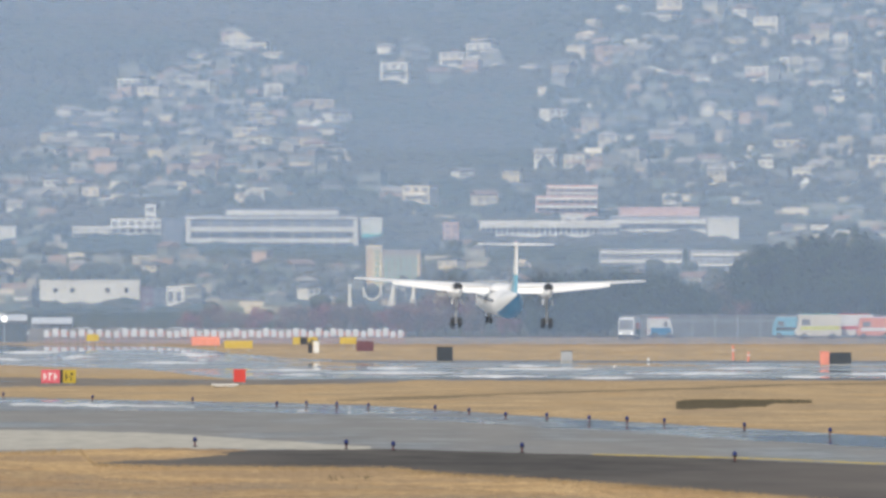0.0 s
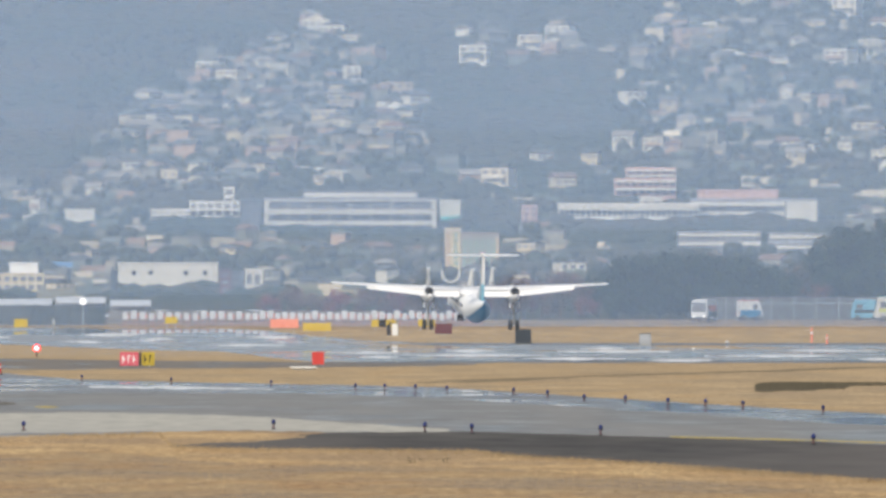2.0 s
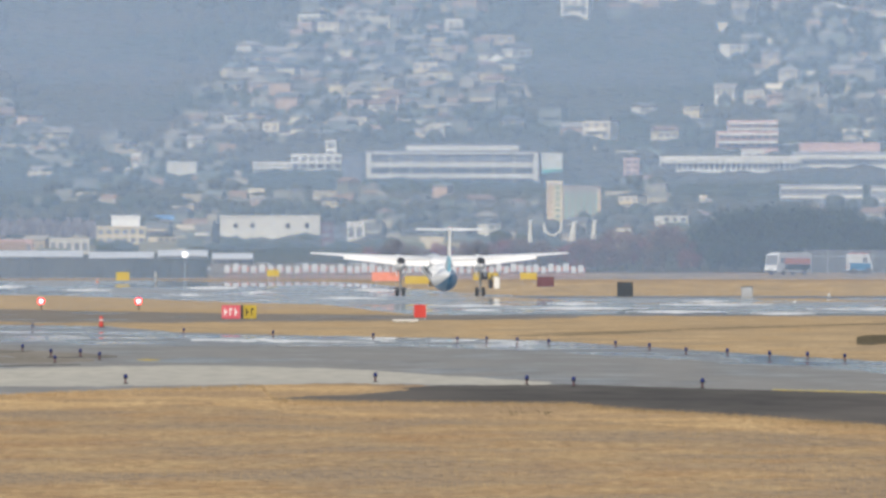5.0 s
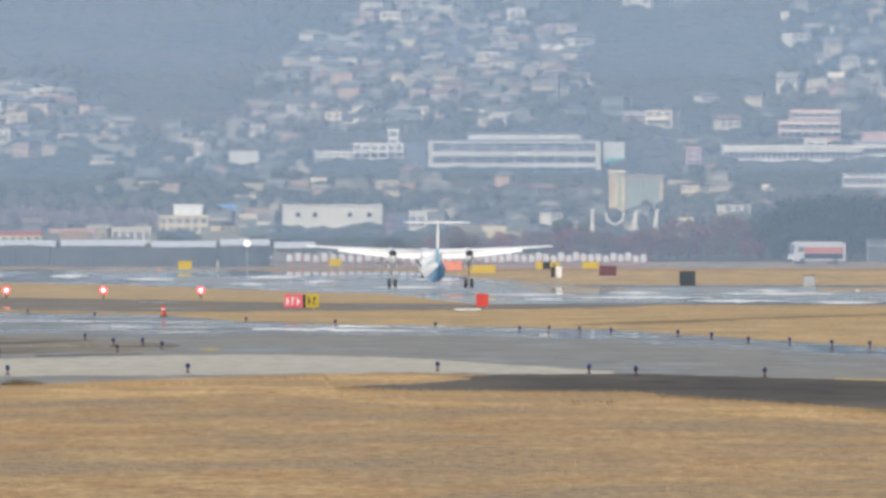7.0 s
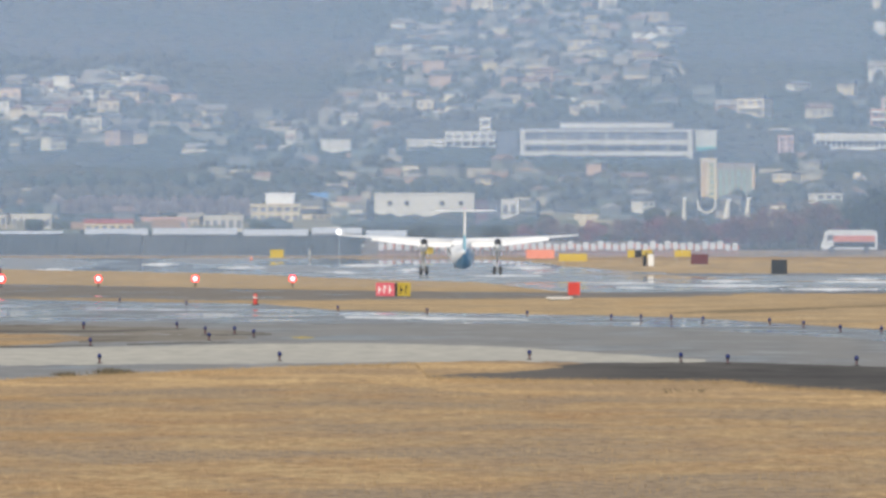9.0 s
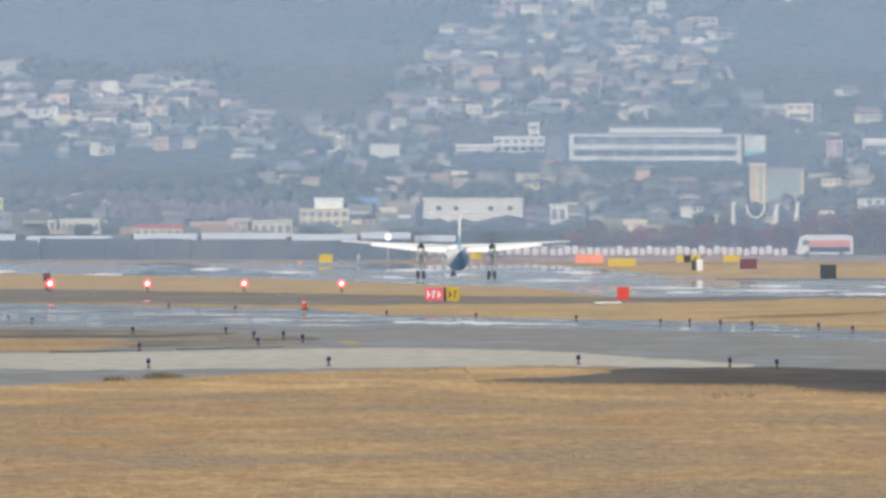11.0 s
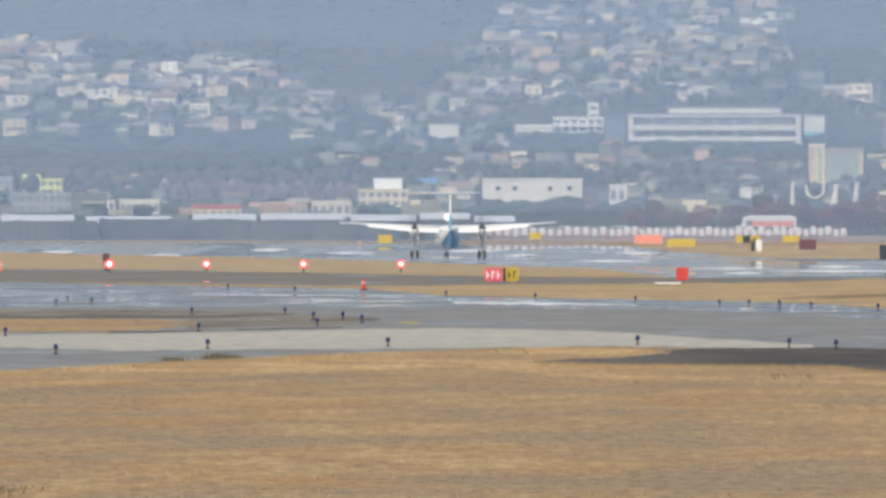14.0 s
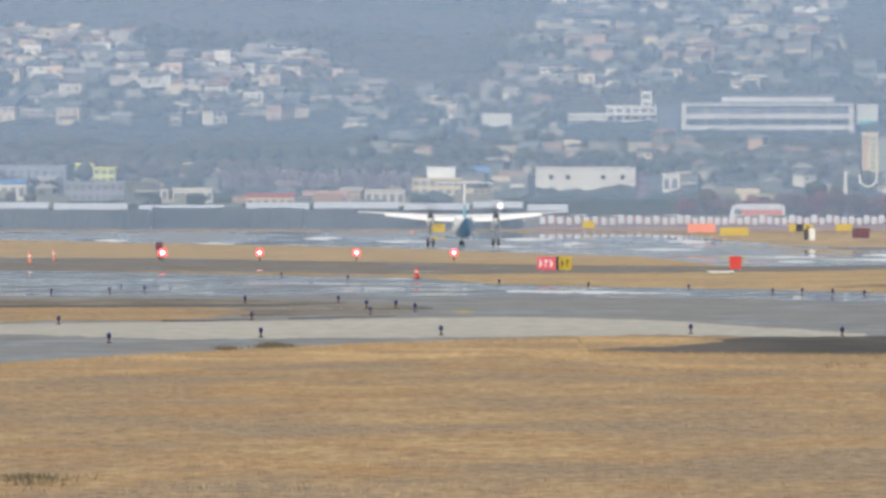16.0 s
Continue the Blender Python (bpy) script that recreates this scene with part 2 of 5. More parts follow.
# ---- mesh helpers ----
class Build:
    """Collects verts and faces of one mesh."""

    def __init__(self):
        self.v, self.f = [], []

    def add(self, verts, faces):
        n = len(self.v)
        self.v += [tuple(p) for p in verts]
        self.f += [tuple(n + i for i in f) for f in faces]
        return self

    def box(self, x, y, z, sx, sy, sz, taper=1.0):
        """A block with its base's centre at x, y, z."""
        vs = []
        for k, s in ((0, 1.0), (1, taper)):
            for dx, dy in ((-1, -1), (1, -1), (1, 1), (-1, 1)):
                vs.append((x + dx * sx / 2 * s, y + dy * sy / 2 * s, z + k * sz))
        return self.add(vs, [(3, 2, 1, 0), (4, 5, 6, 7), (0, 1, 5, 4), (1, 2, 6, 5), (2, 3, 7, 6), (3, 0, 4, 7)])

    def rings(self, rings, closed=True):
        """A skin over rings of equal count."""
        n = len(rings[0])
        vs = [p for r in rings for p in r]
        fs = []
        for k in range(len(rings) - 1):
            for i in range(n):
                j = (i + 1) % n
                fs.append((k * n + i, k * n + j, (k + 1) * n + j, (k + 1) * n + i))
        if closed:
            fs.append(tuple(reversed(range(n))))
            fs.append(tuple((len(rings) - 1) * n + i for i in range(n)))
        return self.add(vs, fs)

    def tube(self, a, b, ra, rb=None, n=10, closed=True):
        a, b = Vector(a), Vector(b)
        rb = ra if rb is None else rb
        q = (b - a).to_track_quat("Z", "Y")
        rs = []
        for c, r in ((a, ra), (b, rb)):
            rs.append([c + q @ Vector((r * math.cos(2 * math.pi * i / n), r * math.sin(2 * math.pi * i / n), 0)) for i in range(n)])
        return self.rings(rs, closed)

    def mesh(self, name, mat, smooth=False, bevel=0.0):
        me = bpy.data.meshes.new(name)
        me.from_pydata(self.v, [], self.f)
        bm = bmesh.new()
        bm.from_mesh(me)
        bmesh.ops.recalc_face_normals(bm, faces=bm.faces)
        if bevel:
            bmesh.ops.bevel(bm, geom=bm.edges[:], offset=bevel, segments=2, affect="EDGES", clamp_overlap=True)
        bm.to_mesh(me)
        bm.free()
        me.materials.append(mat)
        if smooth:
            me.polygons.foreach_set("use_smooth", [True] * len(me.polygons))
        return me


def part(name, build, mat, parent=None, label="", smooth=False, bevel=0.0, at=None):
    me = build if isinstance(build, bpy.types.Mesh) else build.mesh(name, mat, smooth, bevel)
    ob = new(name, me)
    if parent:
        ob.parent = parent
    if at is not None:
        ob.matrix_basis = at
    if label:
        tagged(ob, label)
    return ob


def thing(name, at, label, category, group="", kind=""):
    ob = new(name)
    ob.empty_display_size = 0.2
    ob.matrix_basis = at
    return tagged(ob, label, category, group, kind)


# ---- the land ----
def smooth(a, b, x):
    t = min(1.0, max(0.0, (x - a) / (b - a)))
    return t * t * (3 - 2 * t)


def rise(d):
    """Height of the land's slope at distance d: flat field, a low bank, then the town and the hills."""
    if d < 2400:
        return 1.89 * smooth(2150, 2400, d)
    e = float(np.interp(d, [2400, 2450, 3200, 3700, 4300, 4900, 4990], [-13, 0, 60, 100, 300, 600, 645]))
    return EYE + e * d / K


def land(x, d):
    if d < 2450:
        return rise(d)
    w = smooth(2450, 3700, d)
    return rise(d) + w * (2.8 * noise.noise(Vector((x * 0.010, d * 0.006, 3.1))) + 1.1 * noise.noise(Vector((x * 0.04, d * 0.02, 7.7))))


def east(b, d):
    return (b - B0) * d / K


def up(v, d):
    return EYE - (v - V0) * d / K


def reach(v):
    """Distance at which the land shows at the dip reading v."""
    if v > 483:
        return EYE * K / (v - V0)
    lo, hi = 2000.0, 4985.0
    for _ in range(40):
        m = (lo + hi) / 2
        if rise(m) > up(v, m):
            hi = m
        else:
            lo = m
    return lo


def far(q):
    """True distance of the evenly stepped hill distances q."""
    return float(np.interp(q, [2450, 2700, 2900, 3500, 4357, 4480], [2450, 3200, 3700, 4300, 4900, 4985]))


def sheet(name, ds, xs, mat, height, label):
    vs, fs = [], []
    for d in ds:
        for x in xs:
            vs.append((x, d, height(x, d)))
    n = len(xs)
    for i in range(len(ds) - 1):
        for j in range(n - 1):
            fs.append((i * n + j, i * n + j + 1, (i + 1) * n + j + 1, (i + 1) * n + j))
    me = bpy.data.meshes.new(name)
    me.from_pydata(vs, [], fs)
    me.materials.append(mat)
    me.polygons.foreach_set("use_smooth", [True] * len(fs))
    return tagged(new(name, me), label, "ground", kind="structure")


sheet("ground", [-4000, -600, -100] + list(range(0, 2150, 50)) + list(range(2150, 2460, 10)), [-4000, -1500, -600, -300, -150, -100, -50, 0, 50, 100, 150, 300, 600, 1500, 4000], M["turf"],
      lambda x, d: land(x, d) if d > 0 else 0.0, "dry straw-coloured winter grass of the airfield")
sheet("hill", list(range(2450, 4990, 20)) + [4990], [-4000, -1500, -800, -500] + list(range(-300, 351, 10)) + [500, 800, 1500, 4000], M["forest"], land,
      "wooded hillside with a hazy town on its slopes")


def strip(name, knots, mat, lift, label, ragged=0.0, rows=10, step=6.0):
    """A band of ground between a near and a far edge, given by bearing."""
    ks = np.array(knots, float)
    bs = np.arange(ks[0, 0], ks[-1, 0] + 1, step)
    near, far_edge = np.interp(bs, ks[:, 0], ks[:, 1]), np.interp(bs, ks[:, 0], ks[:, 2])
    vs, fs = [], []
    steps = [0.0, 0.03] + [k / rows for k in range(1, rows + 1)]   # the near edge is tucked into the ground
    for b, vn, vf in zip(bs, near, far_edge):
        jn = ragged * (noise.noise(Vector((b * 0.03, 1.3, lift * 90))) + 0.6 * noise.noise(Vector((b * 0.16, 5.3, lift * 90))))
        jf = ragged * 0.5 * (noise.noise(Vector((b * 0.03, 8.3, lift * 90))) + 0.6 * noise.noise(Vector((b * 0.16, 2.3, lift * 90))))
        for f in steps:
            d = reach((vn + jn) + (vf + jf - vn - jn) * f)
            x = east(b, d)
            vs.append((x, d, land(x, d) + (lift * (0.2 if d < 2100 else 1.0) if f else -0.02)))
    n = len(steps)
    for i in range(len(bs) - 1):
        for j in range(n - 1):
            fs.append((i * n + j, (i + 1) * n + j, (i + 1) * n + j + 1, i * n + j + 1))
    me = bpy.data.meshes.new(name)
    me.from_pydata(vs, [], fs)
    me.materials.append(mat)
    return tagged(new(name, me), label, "ground", kind="structure")


strip("taxiway", [(-420, 703, 522), (-95, 682, 526), (195, 666, 533), (465, 654, 538), (592, 650, 549), (784, 643, 554), (960, 641, 557), (1050, 645, 558), (1232, 648, 563), (1592, 656, 586), (1792, 662, 598), (2320, 684, 628)],
      M["asphalt"], 0.02, "grey asphalt taxiway with a wet-looking shimmer", 2.5)
strip("taxiway_sheen", [(-420, 570, 523), (200, 572, 534), (465, 572, 539), (592, 573, 550), (784, 572, 555), (960, 574, 558), (1232, 582, 564), (1592, 606, 587), (1900, 626, 604), (2320, 648, 629)], M["sheen"], 0.03, "smooth blue-grey band of the taxiway that mirrors the distance", 2.0)
strip("taxiway_concrete", [(-300, 637, 620), (0, 648, 617), (300, 646, 613), (600, 644, 607), (900, 639, 614), (1050, 642, 625), (1150, 643, 631), (1250, 641, 638)],
      M["concrete"], 0.04, "pale concrete band of the taxiway, stained", 2.0)
strip("taxiway_shoulder", [(740, 664, 663), (784, 671, 662), (900, 674, 661), (950, 675, 655), (985, 675, 648), (1050, 676, 643), (1283, 678, 642), (1400, 689, 645), (1568, 699, 650), (1792, 715, 656), (2320, 756, 677)], M["tar"], 0.05, "dark patched asphalt shoulder beside dry grass", 2.0)
strip("taxiway_patch", [(-420, 592, 573), (100, 592, 576), (300, 593, 580), (480, 593, 590)], M["worn"], 0.035, "brownish worn asphalt round a grass island", 3.0)
strip("worn_apron", [(140, 607, 594), (250, 606, 592), (350, 604, 594), (440, 600, 596)], M["worn"], 0.037, "brownish worn asphalt at the tip of a grass island", 2.0)
strip("grass_island", [(-420, 617, 590), (0, 614, 591), (130, 606, 594), (164, 601, 598)], M["turf"], 0.06, "tongue of dry grass between taxiways", 3.0)
strip("runway", [(-420, 468, 456), (0, 478, 457), (400, 485, 457), (650, 495, 457), (850, 501, 459), (930, 511, 463), (1000, 518, 471), (1100, 519, 480), (1200, 519, 484), (2320, 519, 485)], M["runway"], 0.02, "runway surface that mirrors the hazy distance", 1.5)
strip("verge", [(-420, 524, 502), (0, 527, 503), (400, 533, 510), (560, 532, 513), (750, 529.5, 516), (1016, 528.5, 518), (1200, 526, 520), (1300, 523, 521.5)], M["verge"], 0.03, "dark worn service road along the runway", 1.2)
strip("runway_edge", [(1040, 520, 518.5), (1200, 520, 516.5), (2320, 520, 516)], M["runway_edge"], 0.04, "darker edge of the runway", 1.2)
strip("runway_edge", [(1060, 481, 479), (1200, 488, 484.5), (2320, 489, 485)], M["runway_edge"], 0.04, "darker far edge of the runway", 1.2)
strip("drain", [(1170, 556, 554.5), (1283, 555, 549), (1500, 545.5, 541), (1790, 537, 533), (1950, 531, 527), (2320, 523, 520)], M["ditch_grass"], 0.03, "dull strip of damp grass over a drain", 1.6)
strip("ditch", [(1789, 571, 557), (1800, 571.5, 554), (1850, 570, 553), (1945, 567, 553.5), (1960, 562, 553.5), (1990, 561, 554), (2032, 558, 555.5)], M["ditch"], 0.05, "dark growth in a shallow ditch", 1.6)

# Farther grass, with haze painted into its paler colour.
strip("mown_grass", [(-420, 523, 467), (0, 529, 477), (400, 537, 484), (592, 550, 494), (850, 557, 500), (930, 558, 510), (1000, 559, 517), (1232, 563, 518), (1592, 587, 518), (1900, 604, 518), (2320, 629, 518)], M["hazed_turf"], 0.012, "winter grass between taxiway and runway, its colour paled for haze", 1.0)
strip("grass_slope", [(940, 465, 462), (1000, 472, 462), (1100, 481, 461), (1200, 485, 460), (2320, 486, 459)], M["hazed_turf"], 0.012, "grass slope beyond the runway, its colour paled for haze", 1.0)
strip("long_grass", [(-420, 730, 702), (-95, 711, 681), (195, 693, 665), (465, 682, 653), (592, 677, 649), (700, 673, 645), (760, 666, 642), (850, 661, 640), (940, 656, 645), (1000, 652, 650)], M["fringe"], 0.055, "taller straw-coloured grass along the pavement", 2.0)
strip("shoulder_grass", [(640, 675, 674), (735, 685, 669), (784, 693, 671), (900, 700, 674), (1050, 702, 676), (1283, 704, 678), (1400, 711, 689), (1568, 721, 699), (1792, 738, 715), (2320, 781, 756)], M["fringe"], 0.062, "taller straw-coloured grass beside the dark shoulder", 2.5)
# haze put in as upright tinted sheets over the field and before the hills
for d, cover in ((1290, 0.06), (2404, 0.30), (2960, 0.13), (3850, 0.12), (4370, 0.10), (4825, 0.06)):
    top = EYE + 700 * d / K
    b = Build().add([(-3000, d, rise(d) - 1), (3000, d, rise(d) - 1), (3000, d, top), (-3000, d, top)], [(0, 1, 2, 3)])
    tagged(part("haze", b, haze("haze_sheet", cover, (0.368, 0.515, 0.762))), "bluish see-through sheet that stands in for haze", "haze", kind="structure")


# ---- markings on the pavement ----
def marking(name, knots, mat, lift, label, ragged=0.6):
    return strip(name, knots, mat, lift, label, ragged, rows=2, step=5.0)


marking("taxiway_line", [(1640, 651.5, 650), (1900, 658, 656.5), (2320, 675, 673)], M["paint_yellow"], 0.07, "worn yellow edge line on the taxiway", 1.2)
# White paint stands in for the sky's mirage glint on the taxiway.
marking("taxiway_joint", [(610, 562.5, 561), (700, 565, 561), (800, 566, 562.5), (935, 567.5, 566)], M["paint_white"], 0.05, "white streak painted in for the mirage shimmer on the taxiway", 2.5)
marking("taxiway_mark", [(515, 598.5, 597), (535, 600, 596.5), (556, 598.5, 597.5)], M["paint_yellow"], 0.06, "faded yellow mark on the taxiway", 0.8)
# White markings; their mirage smear is put into the painted shapes.
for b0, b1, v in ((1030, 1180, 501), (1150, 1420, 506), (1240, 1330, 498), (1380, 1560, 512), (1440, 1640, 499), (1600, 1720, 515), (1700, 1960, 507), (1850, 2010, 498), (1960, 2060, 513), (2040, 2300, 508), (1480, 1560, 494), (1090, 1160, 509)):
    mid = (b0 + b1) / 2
    marking("runway_marking", [(b0, v + 0.7, v), (mid, v + 2.8, v - 1.8), (b1, v + 0.8, v)], M["paint_white"], 0.05, "white painted runway marking, streaked as the mirage smears it", 1.6)

for knots in ([(225, 611.5, 609.5), (330, 608.5, 606.5), (415, 606.5, 605.5)], [(355, 594.5, 593), (420, 594.5, 592.5), (482, 593.5, 592.3)], [(-420, 591, 588), (0, 590, 586), (200, 588, 585.5), (330, 583, 582)], [(0, 616, 614), (90, 615, 613), (165, 612, 611)]):
    marking("pavement_crack", knots, M["tar"], 0.065, "dark weedy joint in the worn pavement", 1.0)
# ---- tufts of dry grass in the foreground and along the pavement ----
def tufts(name, count, seed, spots, size, mat, label):
    r = np.random.default_rng(seed)
    xs, ds = spots(r, count)
    a = r.uniform(0, math.pi, count)
    h = size * r.uniform(0.5, 1.4, count)
    w = size * 0.10 * r.uniform(0.6, 1.5, count)
    lean = r.normal(0, 0.35, (count, 2)) * h[:, None]
    v = np.zeros((count, 3, 3))
    v[:, 0] = np.stack([xs - w * np.cos(a), ds - w * np.sin(a), np.zeros(count) - 0.01], 1)
    v[:, 1] = np.stack([xs + w * np.cos(a), ds + w * np.sin(a), np.zeros(count) - 0.01], 1)
    v[:, 2] = np.stack([xs + lean[:, 0], ds + lean[:, 1], h], 1)
    me = bpy.data.meshes.new(name)
    me.from_pydata(v.reshape(-1, 3).tolist(), [], np.arange(count * 3).reshape(-1, 3).tolist())
    me.materials.append(mat)
    return tagged(new(name, me), label, "grass", kind="stuff")


EDGE_B = [-1300, -420, -95, 195, 465, 592, 735, 760, 900, 1050, 1283, 1400, 1568, 1792, 2300]
EDGE_V = [748, 703, 682, 666, 654, 650, 645, 670, 675, 676, 678, 689, 699, 715, 755]   # where the near grass ends


def near_field(r, n):
    d = 165 + 260 * r.random(n) ** 1.3
    b = r.uniform(-1250, 1550, n) + B0
    v = np.maximum(V0 + EYE * K / d, np.interp(b, EDGE_B, EDGE_V) + r.exponential(30, n))
    d = EYE * K / (v - V0)
    return (b - B0) * d / K, d


def turf_edge(r, n):
    b = r.uniform(-420, 2300, n)
    v = np.interp(b, EDGE_B, EDGE_V) + r.exponential(2.5, n) - 0.5
    d = EYE * K / (v - V0)
    return (b - B0) * d / K, d


def clump(b, v, sb, sv):
    def spots(r, n):
        bb, vv = b + r.normal(0, sb, n), v + np.abs(r.normal(0, sv, n))
        d = EYE * K / (vv - V0)
        return (bb - B0) * d / K, d
    return spots


M["straw"] = surface("straw", (0.33, 0.23, 0.125), (0.60, 0.455, 0.27), 0.35, 1.0, stain=(0.30, 0.23, 0.14), wide=0.05, spec=0)
tufts("straw_grass", 46000, 1, near_field, 0.055, M["straw"], "short dry straw stalks of winter grass")
tufts("edge_grass", 15000, 2, turf_edge, 0.09, M["straw"], "ragged dry grass along the pavement's edge")
def ditch_spots(r, n):
    b = r.uniform(1792, 2030, n)
    v = r.uniform(554, 562, n) + (b < 1950) * r.uniform(0, 8, n)
    d = EYE * K / (v - V0)
    return (b - B0) * d / K, d


tufts("ditch_growth", 1500, 30, ditch_spots, 0.10, M["ditch"], "dark withered growth standing in a ditch")
for i, (b, v, sb, sv, n, h) in enumerate(((-232, 890, 40, 9, 520, 0.065), (195, 661, 14, 1.5, 420, 0.13), (115, 665, 11, 1, 260, 0.10), (230, 660, 6, 1, 120, 0.09), (1190, 692, 14, 3, 36, 0.10), (1240, 692, 5, 3, 16, 0.11))):
    tufts("weed_clump", n, 20 + i, clump(b, v, sb, sv), h, M["ditch"], "dark withered weeds in the grass")

# ---- wooded slopes ----
def blob_field(name, centres, radii, mat, label, seed, flat=0.85):
    """Many small lumpy crowns in one mesh."""
    bm = bmesh.new()
    bmesh.ops.create_icosphere(bm, subdivisions=1, radius=1.0)
    bv = np.array([v.co[:] for v in bm.verts])
    bf = np.array([[v.index for v in f.verts] for f in bm.faces])
    bm.free()
    r = np.random.default_rng(seed)
    n = len(centres)
    k = r.uniform(0.7, 1.25, (n, len(bv), 1))
    vs = np.asarray(centres)[:, None, :] + bv[None] * k * np.asarray(radii)[:, None, None] * np.array([1, 1, flat])
    fs = bf[None] + (np.arange(n) * len(bv))[:, None, None]
    me = bpy.data.meshes.new(name)
    me.from_pydata(vs.reshape(-1, 3).tolist(), [], fs.reshape(-1, 3).tolist())
    me.materials.append(mat)
    me.polygons.foreach_set("use_smooth", [True] * len(me.polygons))
    return tagged(new(name, me), label, "trees", kind="stuff")


r1 = np.random.default_rng(11)
cs, rs = [], []
for _ in range(12000):
    d = far(2600 + 1880 * r1.random() ** 0.8)
    x = r1.uniform(-1250, 1600) * d / K
    rad = r1.uniform(1.6, 4.2) * 1.22
    cs.append((x, d, land(x, d) - rad * 0.08))
    rs.append(rad)
blob_field("hill_woods", cs, rs, M["canopy"], "far hazy woods on the hillside", 5, 0.4)


# ---- houses of the hillside town: six kinds, then copies ----
def window_mesh(w, h):
    return Build().box(0, 0, 0, w, 0.12, h).mesh("window", M["glass"])


WIN_A, WIN_B, WIN_C = window_mesh(0.8, 0.8), window_mesh(1.3, 0.9), window_mesh(0.6, 1.2)


def roof_gable(w, l, z, h, eave, along_x=True):
    b, t = Build(), 0.18
    if along_x:
        p = [(-w / 2 - eave, -l / 2 - eave, z), (w / 2 + eave, -l / 2 - eave, z), (w / 2 + eave, l / 2 + eave, z), (-w / 2 - eave, l / 2 + eave, z), (-w / 2 - eave, 0, z + h), (w / 2 + eave, 0, z + h)]
        q = [(x, y, zz - t) for x, y, zz in p[:4]]
        return b.add(p + q, [(0, 1, 5, 4), (2, 3, 4, 5), (0, 4, 3), (1, 2, 5), (6, 7, 1, 0), (7, 8, 2, 1), (8, 9, 3, 2), (9, 6, 0, 3), (9, 8, 7, 6)])
    p = [(-w / 2 - eave, -l / 2 - eave, z), (w / 2 + eave, -l / 2 - eave, z), (w / 2 + eave, l / 2 + eave, z), (-w / 2 - eave, l / 2 + eave, z), (0, -l / 2 - eave * 0.6, z + h), (0, l / 2 + eave, z + h)]
    q = [(x, y, zz - t) for x, y, zz in p[:4]]
    return b.add(p + q, [(0, 1, 4), (1, 2, 5, 4), (2, 3, 5), (3, 0, 4, 5), (6, 7, 1, 0), (7, 8, 2, 1), (8, 9, 3, 2), (9, 6, 0, 3), (9, 8, 7, 6)])


def roof_hip(w, l, z, h, eave):
    b = Build()
    p = [(-w / 2 - eave, -l / 2 - eave, z), (w / 2 + eave, -l / 2 - eave, z), (w / 2 + eave, l / 2 + eave, z), (-w / 2 - eave, l / 2 + eave, z), (-w / 5, 0, z + h), (w / 5, 0, z + h)]
    q = [(x, y, zz - 0.18) for x, y, zz in p[:4]]
    return b.add(p + q, [(0, 1, 5, 4), (1, 2, 5), (2, 3, 4, 5), (3, 0, 4), (6, 7, 1, 0), (7, 8, 2, 1), (8, 9, 3, 2), (9, 6, 0, 3), (9, 8, 7, 6)])


def house_kind(name, w, l, h, roof, wins, label, porch=False, flat=False, wall="house_wall"):
    ob = thing(name, pose(0, 0, -60), label, "house", "hillside houses")
    walls = Build().box(0, 0, -1.2, w, l, h + 1.2)
    if not flat and roof == "front":
        walls.add([(-w / 2, -l / 2, h), (w / 2, -l / 2, h), (0, -l / 2, h + 0.27 * w)], [(0, 1, 2)])
    part("wall", walls, M[wall], ob)
    if roof == "flat":
        rb = Build().box(0, 0, h + 0.01, w + 0.35, l + 0.35, 0.25).box(w * 0.2, l * 0.1, h + 0.26, w * 0.3, l * 0.3, 0.8)
    elif roof == "hip":
        rb = roof_hip(w, l, h + 0.05, 1.3, 0.4)
    elif roof == "front":
        rb = roof_gable(w, l, h + 0.05, 0.29 * w, 0.35, False)
    else:
        rb = roof_gable(w, l, h + 0.05, 1.35, 0.4)
    part("roof", rb, M["house_roof"], ob)
    for x, z, me in wins:
        part("window", me, None, ob, at=pose(x, -l / 2 - 0.03, z))
    if porch:
        part("balcony", Build().box(0, -l / 2 - 0.5, h * 0.5, w * 0.8, 1.0, 0.75), M[wall], ob)
    return ob


